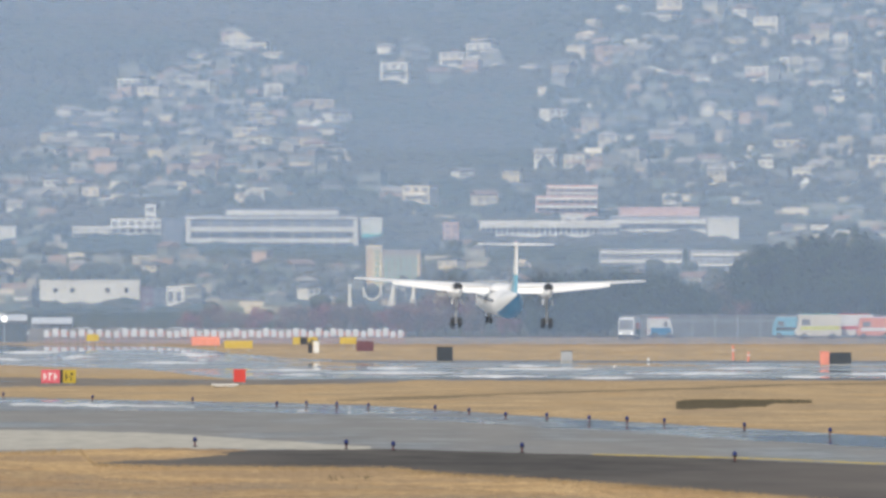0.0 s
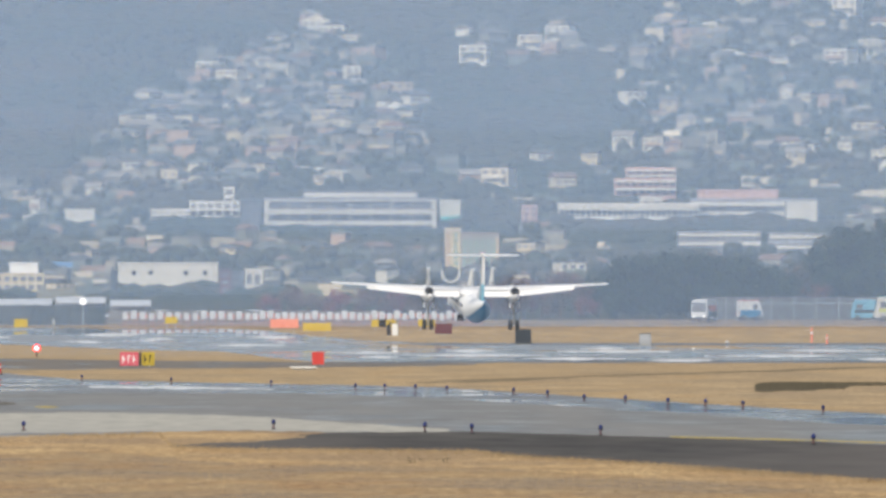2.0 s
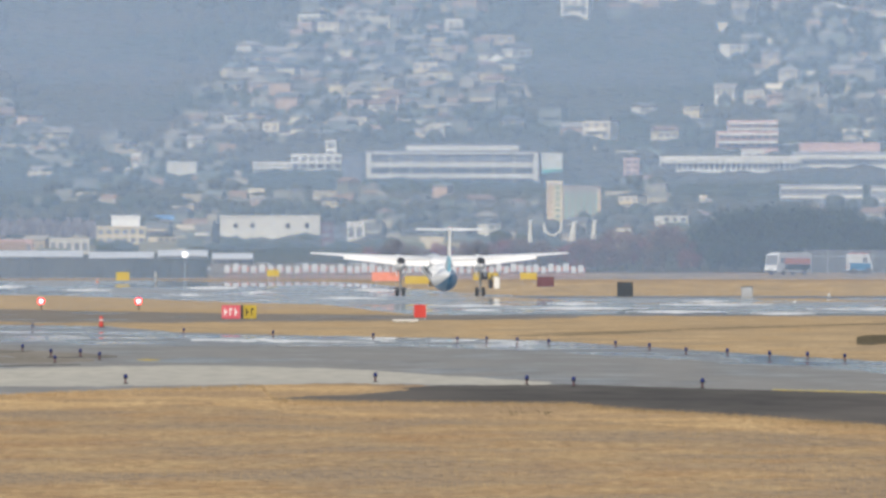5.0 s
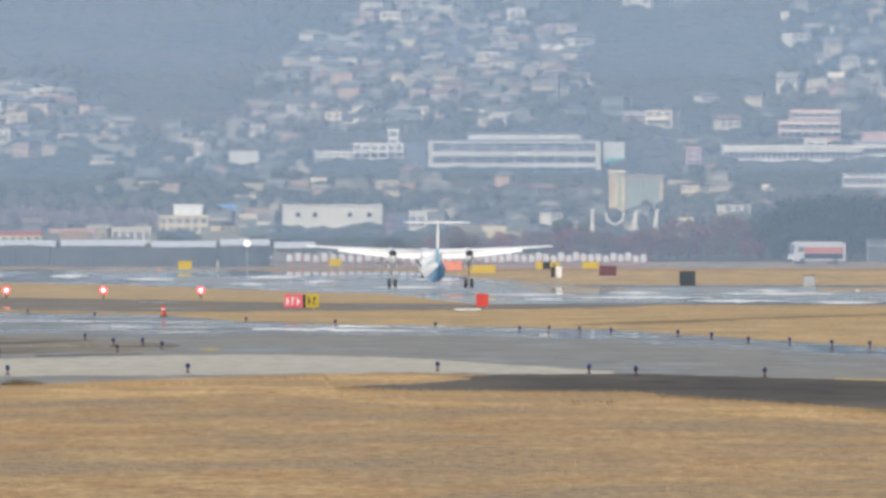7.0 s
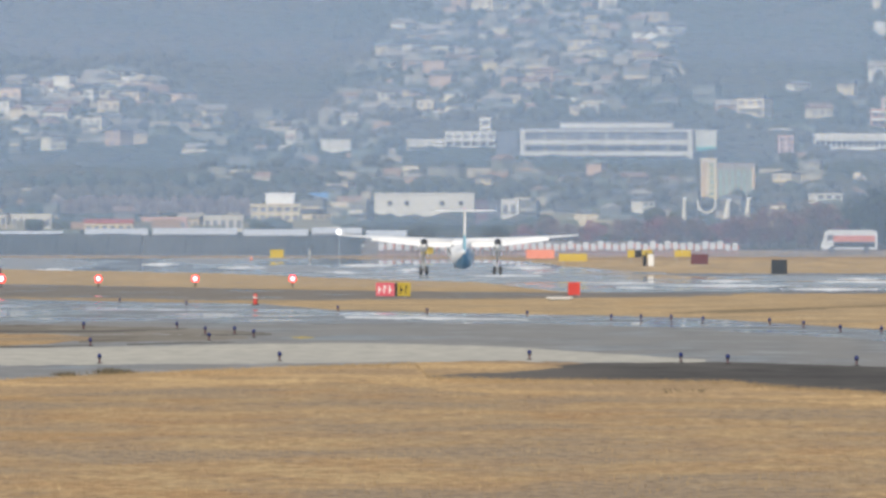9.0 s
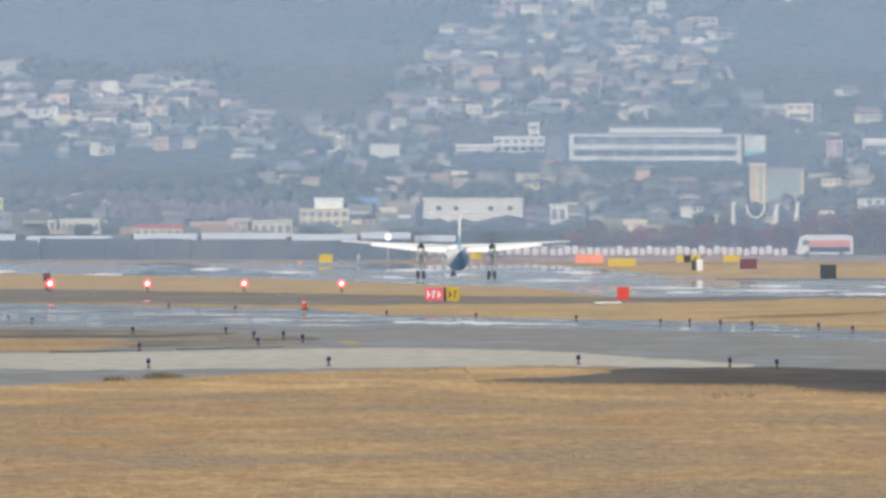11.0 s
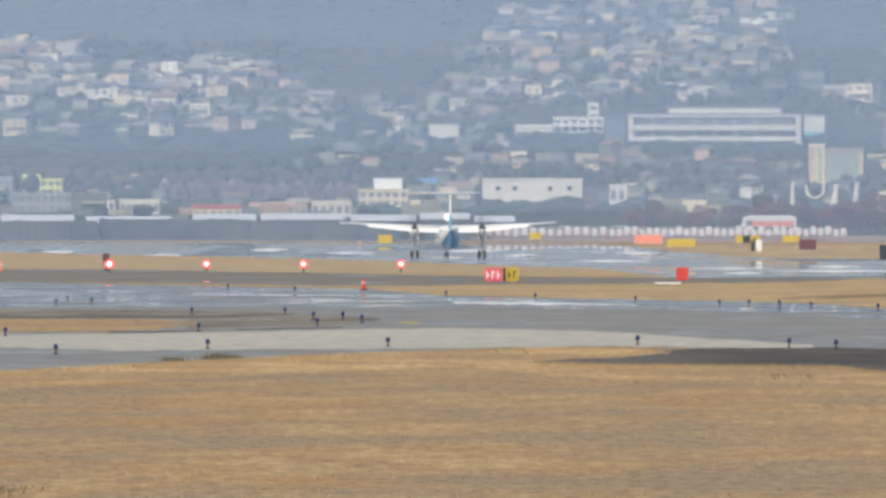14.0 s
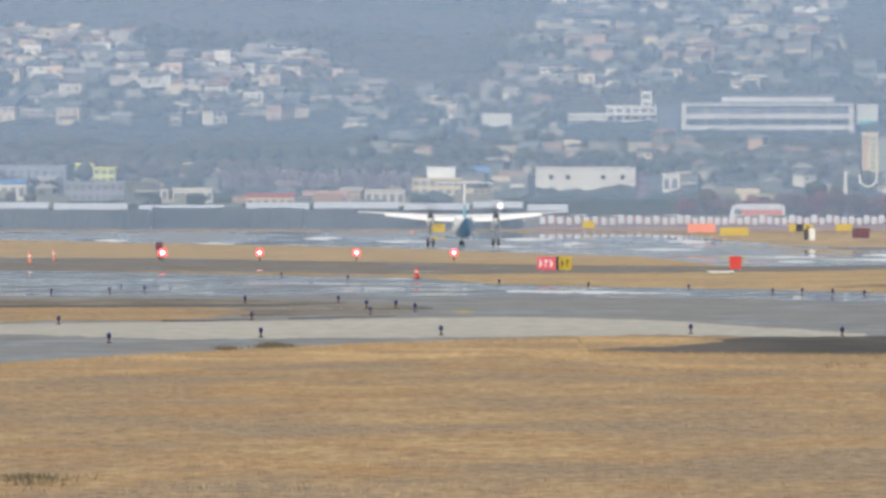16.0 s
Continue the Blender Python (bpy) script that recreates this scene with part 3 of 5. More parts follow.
KINDS = [
    house_kind("house", 5.0, 5.0, 4.0, "side", [(-1.5, 2.5, WIN_A), (0.1, 2.5, WIN_B), (1.7, 2.5, WIN_A), (-1.3, 0.6, WIN_B), (1.2, 0.3, WIN_C)], "pale two-storey house with a tiled gable roof on the slope"),
    house_kind("gabled_house", 4.4, 5.5, 4.2, "front", [(-1.0, 2.5, WIN_A), (1.0, 2.5, WIN_A), (0, 0.6, WIN_B)], "two-storey house with its gable towards the airfield"),
    house_kind("villa", 5.6, 5.0, 3.8, "hip", [(-1.7, 2.3, WIN_B), (1.5, 2.3, WIN_B), (0, 0.6, WIN_B), (-1.9, 0.4, WIN_A)], "rendered house with a hipped tiled roof among trees"),
    house_kind("bungalow", 6.6, 5.0, 3.0, "side", [(-2.2, 1.0, WIN_B), (0, 1.0, WIN_B), (2.2, 1.0, WIN_B)], "long low house with a shallow tiled roof"),
    house_kind("town_house", 4.2, 4.2, 4.8, "flat", [(-1.0, 3.2, WIN_A), (1.0, 3.2, WIN_A), (-1.0, 1.0, WIN_A), (1.0, 1.0, WIN_C)], "small flat-roofed house of pale render", True),
    house_kind("block_of_flats", 7.2, 5.5, 5.2, "flat", [(-2.4, 3.7, WIN_B), (0, 3.7, WIN_B), (2.4, 3.7, WIN_B), (-2.4, 1.0, WIN_B), (2.4, 1.0, WIN_B)], "flat-roofed block of flats with a long balcony", True),
]
PALE = [
    house_kind("house", 5.2, 5.0, 4.2, "side", [(-1.5, 2.6, WIN_A), (1.5, 2.6, WIN_A), (0, 0.6, WIN_B)], "cream house with a tiled roof on the low hill", wall="block_wall"),
    house_kind("gabled_house", 4.8, 5.5, 4.4, "front", [(-1.0, 2.6, WIN_A), (1.0, 2.6, WIN_A), (0, 0.6, WIN_B)], "cream house with its gable towards the airfield", wall="block_wall"),
    house_kind("town_house", 4.6, 4.2, 5.6, "flat", [(-1.2, 3.6, WIN_A), (1.2, 3.6, WIN_A), (-1.2, 1.2, WIN_A), (1.2, 1.2, WIN_C)], "tall flat-roofed house of cream render", True, wall="block_wall"),
    KINDS[0], KINDS[2],
]
SKIP = [(905, 1240, 200, 306), (715, 915, 208, 292), (560, 630, 245, 294), (1225, 1345, 230, 378), (1370, 1410, 240, 285), (1535, 1660, 170, 228), (1440, 1960, 212, 345), (655, 935, 335, 418), (440, 535, 340, 412), (95, 455, 335, 399), (-180, -35, 330, 410)]


def blocked(b, v):
    return any(x0 < b < x1 and y0 < v < y1 for x0, x1, y0, y1 in SKIP)


def settle(zone, top, bottom, cell_b, cell_v, keep, seed, kinds=KINDS, size=1.22):
    """Houses in rows on a stretch of the slope between two dip readings given by bearing."""
    r = random.Random(seed)
    v = bottom
    tb, tv = [p[0] for p in top], [p[1] for p in top]
    while v > min(tv):
        b = zone[0] + r.uniform(0, cell_b)
        while b < zone[1]:
            bb, vv = b + r.uniform(-0.25, 0.25) * cell_b, v + r.uniform(-0.4, 0.4) * cell_v
            if vv > np.interp(bb, tb, tv) and r.random() < keep * (0.85 + 0.9 * noise.noise(Vector((bb * 0.012, vv * 0.022, 2.0)))) and not blocked(bb, vv):
                d = reach(vv)
                x = east(bb, d)
                copy_thing(r.choice(kinds), pose(x, d, land(x, d), 0, 0, r.choice((-35, -24, -12, 0, 8, 20, 34, 70))) @ Matrix.Diagonal((*(r.uniform(0.55, 0.92) * size,) * 3, 1)))
            b += cell_b * r.uniform(0.75, 1.3)
        v -= cell_v


settle((590, 1195), [(590, 190), (640, 115), (700, 62), (780, 15), (900, -30), (985, -60), (1010, -90), (1040, -60), (1130, -30), (1195, 60)], 222, 31, 17.5, 0.98, 31)
settle((1545, 2260), [(1555, 150), (1590, -50), (1650, -108), (1720, -130), (2260, -170)], 178, 36, 20, 0.5, 32)
settle((1270, 1460), [(1270, -60), (1300, -75), (1460, -80)], -8, 36, 20, 0.6, 33)
settle((-420, 330), [(-420, 110), (-240, 105), (-60, 108), (-15, 190), (20, 178), (60, 166), (150, 146), (260, 150), (330, 188)], 212, 25, 12, 1.05, 34, PALE)
settle((-420, 330), [(-420, 215), (330, 215)], 262, 38, 17, 0.55, 40)
settle((330, 590), [(330, 195), (590, 200)], 262, 50, 24, 0.5, 35)
settle((1195, 1545), [(1195, 160), (1545, 175)], 225, 52, 26, 0.4, 36)
settle((560, 2260), [(560, 290), (2260, 240)], 395, 42, 21, 0.55, 37, size=0.95)
settle((-420, 560), [(-420, 352), (560, 350)], 405, 38, 19, 0.66, 38, size=0.85)
for k in [*KINDS, *PALE[:3]]:
    for o in [*k.children_recursive, k]:
        bpy.data.objects.remove(o)


# ---- larger buildings ----
def building(name, b0, b1, vt, vb, wall, label, category="building", floors=0, bays=0, depth=10.0, bands=None, roof=None, d=None, glass=True, top=0.35):
    """A building set out from its two ends' bearings, its top and its foot."""
    d = d or reach(vb)
    w, h = (b1 - b0) * d / K, (vb - vt) * d / K
    x = east((b0 + b1) / 2, d)
    z = up(vb, d)
    ob = thing(name, pose(x, d, z), label, category)
    foot = max(4.0, z - land(x, d) + 1.0)
    far_size = max(1.0, d / 2900)
    depth, top = depth * far_size, top * far_size
    part("wall", Build().box(0, depth / 2, -foot, w, depth, h + foot), wall, ob)
    part("roof", Build().box(0, depth / 2, h + 0.004, w + 0.3, depth + 0.3, top), roof or wall, ob)
    if floors and bays:
        fw, fh = w / bays, h / floors
        me = Build().box(0, 0, 0, fw * 0.62, 0.16, fh * 0.5).mesh("window", M["glass"]) if glass else None
        for i in range(floors):
            for j in range(bays):
                part("window", me, None, ob, at=pose(-w / 2 + (j + 0.5) * fw, -0.05, i * fh + fh * 0.3))
    for lo, hi, mat, out in bands or ():
        part("parapet", Build().box(0, -out * far_size / 2, h * lo, w * 0.985, out * far_size, h * (hi - lo)), mat, ob)
    return ob


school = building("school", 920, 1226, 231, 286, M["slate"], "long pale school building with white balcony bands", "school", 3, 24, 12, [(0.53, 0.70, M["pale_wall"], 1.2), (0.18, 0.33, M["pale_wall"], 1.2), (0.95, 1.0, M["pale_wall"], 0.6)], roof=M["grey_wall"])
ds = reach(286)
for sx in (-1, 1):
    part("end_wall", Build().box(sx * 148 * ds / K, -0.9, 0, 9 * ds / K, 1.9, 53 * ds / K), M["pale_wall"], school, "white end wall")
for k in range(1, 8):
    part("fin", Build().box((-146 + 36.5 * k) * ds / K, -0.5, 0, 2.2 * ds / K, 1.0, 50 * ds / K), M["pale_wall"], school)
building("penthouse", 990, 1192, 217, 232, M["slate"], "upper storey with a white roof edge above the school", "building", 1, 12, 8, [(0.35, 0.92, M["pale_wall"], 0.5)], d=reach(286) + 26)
building("apartment_block", 879, 916, 236, 284, M["slate"], "dark slate-coloured apartment block", "building", 4, 3)
building("apartment_block", 720, 790, 250, 276, M["pale_wall"], "pale low apartment block beside the school", "building", 2, 6, bands=[(0.62, 0.8, M["pale_wall"], 0.8)])
building("apartment_block", 788, 877, 236, 275, M["pale_wall"], "pale terraced apartment block with balconies", "building", 3, 6, bands=[(0.28, 0.42, M["pale_wall"], 1.0), (0.62, 0.76, M["pale_wall"], 1.0)])
building("stair_tower", 849, 868, 211, 240, M["pale_wall"], "narrow pale stair tower above flats", "tower", 2, 1, 5, d=reach(275) + 4)
building("apartment_block", 568, 620, 250, 279, M["pale_wall"], "plain white block with few windows", "building")
building("clinic", 1232, 1268, 234, 275, M["pale_wall"], "white building over a teal base", "building", 0, 0, bands=[(0.02, 0.36, M["teal"], 3.0)])
tower = building("office_tower", 1241, 1268, 284, 362, M["cream_wall"], "cream and tan tower with a plain front", "tower", 0, 0, 9, [(0.97, 1.0, M["pale_wall"], 0.3)])
dt = reach(362)
part("tan_stripe", Build().box(-9 * dt / K, -0.1, 0, 9 * dt / K, 0.3, 76 * dt / K), M["tan_wall"], tower, "tan wall stripe")
for k in range(7):
    part("window", Build().box(5 * dt / K, -0.06, (6 + 10 * k) * dt / K, 7 * dt / K, 0.16, 6 * dt / K), M["green_glass"], tower)
block = building("office_block", 1268.5, 1336, 292, 362, M["dun_wall"], "dun office block with tall greenish glazed bays", "building", 0, 0, 9)
for k in range(6):
    part("glazed_bay", Build().box((-27 + 10.5 * k) * dt / K, -0.1, 4 * dt / K, 5.2 * dt / K, 0.3, 58 * dt / K), M["green_glass"], block, "tall greenish glazed bay")
part("end_pier", Build().box(30.5 * dt / K, -0.15, 0, 6 * dt / K, 0.4, 66 * dt / K), M["tan_wall"], block, "tan end pier")
building("apartment_block", 1378, 1404, 243, 281, M["rose_wall"], "rose-coloured narrow apartment block", "building", 4, 2)
building("terraced_flats", 1542, 1650, 196, 224, M["rose_wall"], "rose terraced flats stepping up the slope", "building", 2, 8, bands=[(0.35, 0.5, M["pale_wall"], 1.0), (0.85, 0.98, M["pale_wall"], 1.0)])
building("terraced_flats", 1562, 1650, 177, 196, M["rose_wall"], "upper rose terrace of flats with pale parapets", "building", 2, 6, bands=[(0.3, 0.5, M["pale_wall"], 1.0), (0.8, 0.98, M["pale_wall"], 1.0)], d=reach(224) + 22)
building("school", 1442, 1690, 240, 272, M["pale_wall"], "long white low building with a recessed window strip", "school", 1, 26, bands=[(0.70, 0.99, M["pale_wall"], 0.8), (0.0, 0.35, M["pale_wall"], 0.5)])
building("stair_tower", 1588, 1625, 228, 252, M["pale_wall"], "white stair tower on a long building", "tower", 1, 2, d=reach(272) + 4)
building("school", 1676, 1898, 232, 268, M["grey_wall"], "long building with white bands and a bright end wall", "school", 3, 14, bands=[(0.72, 0.92, M["pale_wall"], 1.0), (0.25, 0.45, M["pale_wall"], 1.0)])
building("gymnasium", 1846, 1900, 236, 278, M["pale_wall"], "bright white gymnasium end wall", "building", d=reach(268) - 26)
building("penthouse", 1690, 1830, 216, 232, M["rose_wall"], "rose roof storey above the long building", "building", d=reach(268) + 26)
building("factory", 1655, 1800, 290, 326, M["grey_wall"], "grey factory with rows of pale windows", "factory", 2, 12, bands=[(0.4, 0.55, M["pale_wall"], 0.3), (0.85, 0.98, M["pale_wall"], 0.3)])
building("factory", 1815, 1945, 292, 328, M["grey_wall"], "grey factory wing with window bands", "factory", 3, 10, bands=[(0.3, 0.42, M["pale_wall"], 0.3), (0.8, 0.95, M["pale_wall"], 0.3)])
warehouse = building("warehouse", 662, 839, 345, 381, M["pale_wall"], "white warehouse with round vents under its roof", "warehouse")
dw = reach(381)
for b in (690, 720, 782, 816):
    c = Build().tube((0, 0.05, 0), (0, -0.2, 0), 4.5 * dw / K, n=14)
    part("vent", c, M["black"], warehouse, "dark round vent", at=pose(east(b, dw) - warehouse.location.x, -0.01, (381 - 360) * dw / K))
building("garage", 622, 650, 364, 387, M["pale_wall"], "small white building with a round window", "building", 1, 1)
building("tower_block", 842, 862, 357, 398, M["maroon"], "dark maroon narrow building", "building", 3, 1)
building("tower_block", 862.6, 886, 360, 398, M["slate"], "dark slate building beside a maroon one", "building", 3, 2)
building("office", 887, 930, 356, 390, M["pale_wall"], "pale office with a plain front", "building", 1, 3)
building("flats", 444, 530, 364, 394, M["cream_wall"], "cream flats with dark windows", "building", 2, 6)
building("roof_house", 470, 520, 345, 358, M["paint_white"], "bright white roof structure above flats", "building", d=reach(394) + 6)
building("blue_shed", 540, 580, 350, 372, M["grey_wall"], "grey shed with a blue sheet roof", "shed", roof=M["blue_roof"], top=0.9)
building("lime_block", -152, -122, 338, 366, M["lime_wall"], "lime-yellow commercial block with small windows", "building", 2, 3)
building("lime_block", -121, -82, 345, 372, M["lime_wall"], "lower lime-yellow block beside a taller one", "building", 2, 3)
building("shop", -172, -66, 370, 406, M["grey_wall"], "low grey shop before the lime-yellow blocks", "building", 2, 8)
building("shop", -64, 12, 380, 408, M["pale_wall"], "low pale shop with a dark roof", "building", 1, 6, roof=M["slate"])
building("long_shed", -285, -170, 342, 372, M["grey_wall"], "grey long shed with a window row", "shed", 1, 8)
building("shop", 150, 235, 396, 414, M["cream_wall"], "low shop with a red roof", "building", 1, 6, roof=M["red_roof"], top=0.8)
building("shop", 20, 90, 382, 408, M["pale_wall"], "low pale shop with wide windows", "building", 1, 6)
building("shop", 250, 330, 388, 410, M["rose_wall"], "low rose-brown shop with wide windows", "building", 1, 6)
building("shop", 360, 430, 385, 412, M["pale_wall"], "low pale workshop behind the hedge bank", "building", 1, 5)
building("shop", -360, -240, 372, 404, M["pale_wall"], "pale low building with a blue roof", "building", 1, 8, roof=M["blue_roof"], top=0.8)
for b, va, wid, lean in ((1211, 350, 9, 0.0), (1286, 353, 13, 0.03), (1323, 350, 11, 0.02)):
    d = 2520
    x = east(b, d)
    z = land(x, d)
    u = d / K
    ob = thing("mast_post", pose(x, d, z), "white tapered upright with a thick foot", "post", "white uprights")
    zt, zm = up(va, d) - z, up(377, d) - z
    zb = up(389, d) - z
    part("base", Build().box(0, 0, 0, wid * 1.2 * u, wid * 1.2 * u, zb), M["slate"], ob, "dark base")
    part("foot", Build().tube((0, 0, zb), (0, 0, zm), wid * 0.5 * u, wid * 0.42 * u, n=14), M["pale_wall"], ob)
    part("shaft", Build().tube((0, 0, zm), (lean * 9, 0, zt - 0.2), wid * 0.40 * u, wid * 0.26 * u, n=14), M["pale_wall"], ob)
    part("head", Build().box(lean * 9 + 0.1, 0, zt - 0.22, wid * 0.8 * u, 0.5, 0.22), M["paint_white"], ob, bevel=0.04)
d = 2520
x = east(1251, d)
ob = thing("white_arch", pose(x, d, land(x, d)), "white arch that hangs in a curve between two uprights", "arch")
zf = land(x, d)
pts = [Vector((15.5 * d / K * math.cos(a), 0, up(357, d) - zf + 20 * d / K * math.sin(a))) for a in [math.pi + math.pi * k / 14 for k in range(15)]]
curve = Build()
for p0, p1 in zip(pts, pts[1:]):
    curve.tube(p0, p1, 2.1 * d / K, n=8)
part("curve", curve, M["pale_wall"], ob, "white curved rib")
for sx in (-1, 1):
    part("base", Build().tube((sx * 15.5 * d / K, 0.3, 0), (sx * 15.5 * d / K, 0.3, up(372, d) - zf), 1.6 * d / K, n=8), M["slate"], ob, "dark post")
    part("upright", Build().tube((sx * 15.5 * d / K, 0.3, up(372, d) - zf), (sx * 15.5 * d / K, 0.3, up(354, d) - zf), 1.6 * d / K, n=8), M["pale_wall"], ob)


# dark hedge bank on the field's far side; white roofs added for cars' glint
def hedge(b0, b1, vt, vb, d, name, label, mat):
    bm = Build()
    n = int((b1 - b0) / 7)
    rows = []
    for i in range(n + 1):
        b = b0 + (b1 - b0) * i / n
        x = east(b, d)
        zt = up(vt, d) + 0.22 * noise.noise(Vector((b * 0.04, 0, 1))) + 0.12 * noise.noise(Vector((b * 0.2, 3, 1)))
        zb = up(vb, d) - 1.0
        e = 0.25 * noise.noise(Vector((b * 0.11, 9, 4)))
        rows.append([(x, d - 0.9 + e, zb), (x, d - 0.7 + e, zt * 0.6 + zb * 0.4), (x, d - 0.2, zt), (x, d + 1.4, zt), (x, d + 1.8, zb)])
    bm.rings(rows)
    ob = part(name, bm, mat)
    return tagged(ob, label, "hedge")


hedge(-420, -20, 417, 459, 2416, "hedge_bank", "dark clipped hedge bank along the airfield", M["bank"])
hedge(-16, 250, 414, 459, 2418, "hedge_bank", "dark hedge bank along the airfield, a little taller", M["bank"])
hedge(254, 640, 418, 459, 2416, "hedge_bank", "dark hedge bank fading into mown slope", M["bank"])
hedge(644, 1130, 428, 452, 2426, "grass_bank", "dull brownish bank behind the antenna row", M["verge"])
# Added shelters whose white roofs paint in the glint of parked cars.
for b0, b1, vt in ((-400, -200, 404), (-190, -60, 406), (-40, 110, 409), (150, 262, 405), (270, 420, 404), (430, 545, 406), (552, 640, 403), (648, 720, 408)):
    d = 2436
    w = (b1 - b0) * d / K
    x = east((b0 + b1) / 2, d)
    zg = land(x, d)
    h = up(vt, d) - zg
    ob = thing("car_shelter", pose(x, d, zg), "long low shelter, its white roof added for the glint of parked cars", "shelter", "white shelters")
    rb = Build().add([(-w / 2, -2, h - 0.85), (w / 2, -2, h - 0.85), (w / 2, 2, h), (-w / 2, 2, h), (-w / 2, -2, h - 0.97), (w / 2, -2, h - 0.97), (w / 2, 2, h - 0.12), (-w / 2, 2, h - 0.12)],
                     [(0, 1, 2, 3), (7, 6, 5, 4), (0, 4, 5, 1), (1, 5, 6, 2), (2, 6, 7, 3), (3, 7, 4, 0)])
    part("roof", rb, M["paint_white"], ob)
    for i in range(4):
        part("post", Build().tube((-w / 2 + w * (i + 0.5) / 4, -1.6, 0), (-w / 2 + w * (i + 0.5) / 4, -1.6, h - 0.9), 0.07, n=6), M["steel"], ob)
    part("back_wall", Build().box(0, 1.8, 0, w, 0.15, h - 0.25), M["grey_wall"], ob)


# ---- trees ----
def tree_kind(h, spread, leaf, seed, leaves, label, size=0.5, name="tree"):
    r = random.Random(seed)
    ob = thing(name, pose(0, 0, -80), label, "tree", "")
    tb = Build().tube((0, 0, -0.6), (0.1, 0, h * 0.45), 0.28, 0.17, 8)
    tips = []
    for i in range(9):
        a = 2 * math.pi * i / 9 + r.uniform(-0.3, 0.3)
        z0 = h * r.uniform(0.2, 0.45)
        tip = (math.cos(a) * spread * r.uniform(0.45, 0.8), math.sin(a) * spread * r.uniform(0.45, 0.8), h * r.uniform(0.5, 0.85))
        tb.tube((0.05, 0, z0), tip, 0.10, 0.03, 5)
        tips.append(tip)
    part("trunk", tb, M["bark"], ob)
    lumps = [(t[0] * 1.05, t[1] * 1.05, t[2], spread * r.uniform(0.32, 0.5)) for t in tips]
    lumps += [(r.uniform(-0.35, 0.35) * spread, r.uniform(-0.35, 0.35) * spread, h * r.uniform(0.7, 0.88), spread * r.uniform(0.35, 0.5)) for _ in range(5)]
    lumps += [(r.uniform(-0.8, 0.8) * spread, r.uniform(-0.8, 0.8) * spread, h * r.uniform(0.2, 0.5), spread * r.uniform(0.3, 0.42)) for _ in range(6)]
    vs, fs = [], []
    for k in range(leaves):
        cx, cy, cz, cr = r.choice(lumps)
        dv = Vector((r.gauss(0, 1), r.gauss(0, 1), r.gauss(0, 1))).normalized()
        c = Vector((cx, cy, cz)) + dv * cr * r.uniform(0.65, 1.08)
        u = dv.orthogonal().normalized()
        w = dv.cross(u)
        q = Vector((r.gauss(0, 0.5), r.gauss(0, 0.5), r.gauss(0, 0.5)))
        u, w = (u + q).normalized() * size * r.uniform(0.5, 1), (w - q * 0.5).normalized() * size * r.uniform(0.4, 0.9)
        n = len(vs)
        vs += [tuple(c - u), tuple(c - w * 0.6), tuple(c + u), tuple(c + w)]
        fs.append((n, n + 1, n + 2, n + 3))
    me = bpy.data.meshes.new("crown")
    me.from_pydata(vs, [], fs)
    me.materials.append(leaf)
    part("crown", me, None, ob)
    return ob


EVER = [tree_kind(9.0, 4.2, M["leaf_dark"], 3, 2600, "broad dark evergreen tree behind the airfield"), tree_kind(9.6, 4.6, M["leaf_dark"], 8, 2600, "spreading dark evergreen tree behind the airfield")]
M["leaf_crimson"] = surface("crimson_twigs", (0.20, 0.045, 0.06), (0.30, 0.08, 0.09), 0.7, 0.95, stain=(0.20, 0.09, 0.08), wide=0.1, spec=0.0)
BARE = [tree_kind(5.2, 2.6, M["leaf_red"], 13, 900, "reddish-brown winter tree with bare twigs", 0.28), tree_kind(4.6, 2.4, M["leaf_red"], 17, 800, "low winter tree with rusty twigs", 0.28), tree_kind(4.8, 2.5, M["leaf_crimson"], 19, 900, "low winter tree with crimson twigs", 0.28)]


def plant(kinds, b, d, top, turn, group):
    k = kinds[int(turn) % len(kinds)]
    h = 9.2 if kinds is EVER else 5.0
    x = east(b, d)
    z = land(x, d)
    s = (up(top, d) - z) / h
    o = copy_thing(k, pose(x, d, z, 0, 0, turn * 37) @ Matrix.Diagonal((s, s, s, 1)))
    tagged(o, group=group)


for i, (b, d, top) in enumerate(((1530, 2480, 352), (1572, 2476, 336), (1620, 2486, 326), (1668, 2478, 330), (1712, 2486, 326), (1760, 2476, 336), (1800, 2488, 345), (1835, 2480, 362),
                                 (1925, 2490, 308), (1968, 2484, 286), (2018, 2490, 274), (2068, 2484, 268), (2118, 2490, 272), (2168, 2484, 284), (2215, 2492, 300), (2000, 2476, 330), (2090, 2474, 325), (2170, 2474, 335), (1545, 2468, 392), (1640, 2466, 385), (1740, 2466, 388), (1590, 2466, 380), (1690, 2466, 382), (1790, 2467, 392), (1880, 2486, 380))):
    plant(EVER, b, d, top, i, "evergreen trees")
for i, (b, d, top) in enumerate(((1100, 2500, 392), (1128, 2492, 385), (1160, 2500, 380), (1190, 2490, 388), (1240, 2498, 392), (1300, 2490, 386), (1345, 2500, 372), (1380, 2490, 366), (1412, 2500, 374), (1445, 2492, 362), (1480, 2500, 360), (1510, 2492, 372), (1360, 2484, 395), (1430, 2484, 392), (1490, 2484, 398), (1865, 2490, 350), (1900, 2480, 372), (930, 2498, 396), (970, 2490, 390), (1010, 2500, 394), (1050, 2492, 388), (1205, 2474, 388), (1235, 2470, 384), (1268, 2474, 390), (1298, 2470, 386), (1330, 2474, 384))):
    plant(BARE, b, d, top, i, "winter trees")
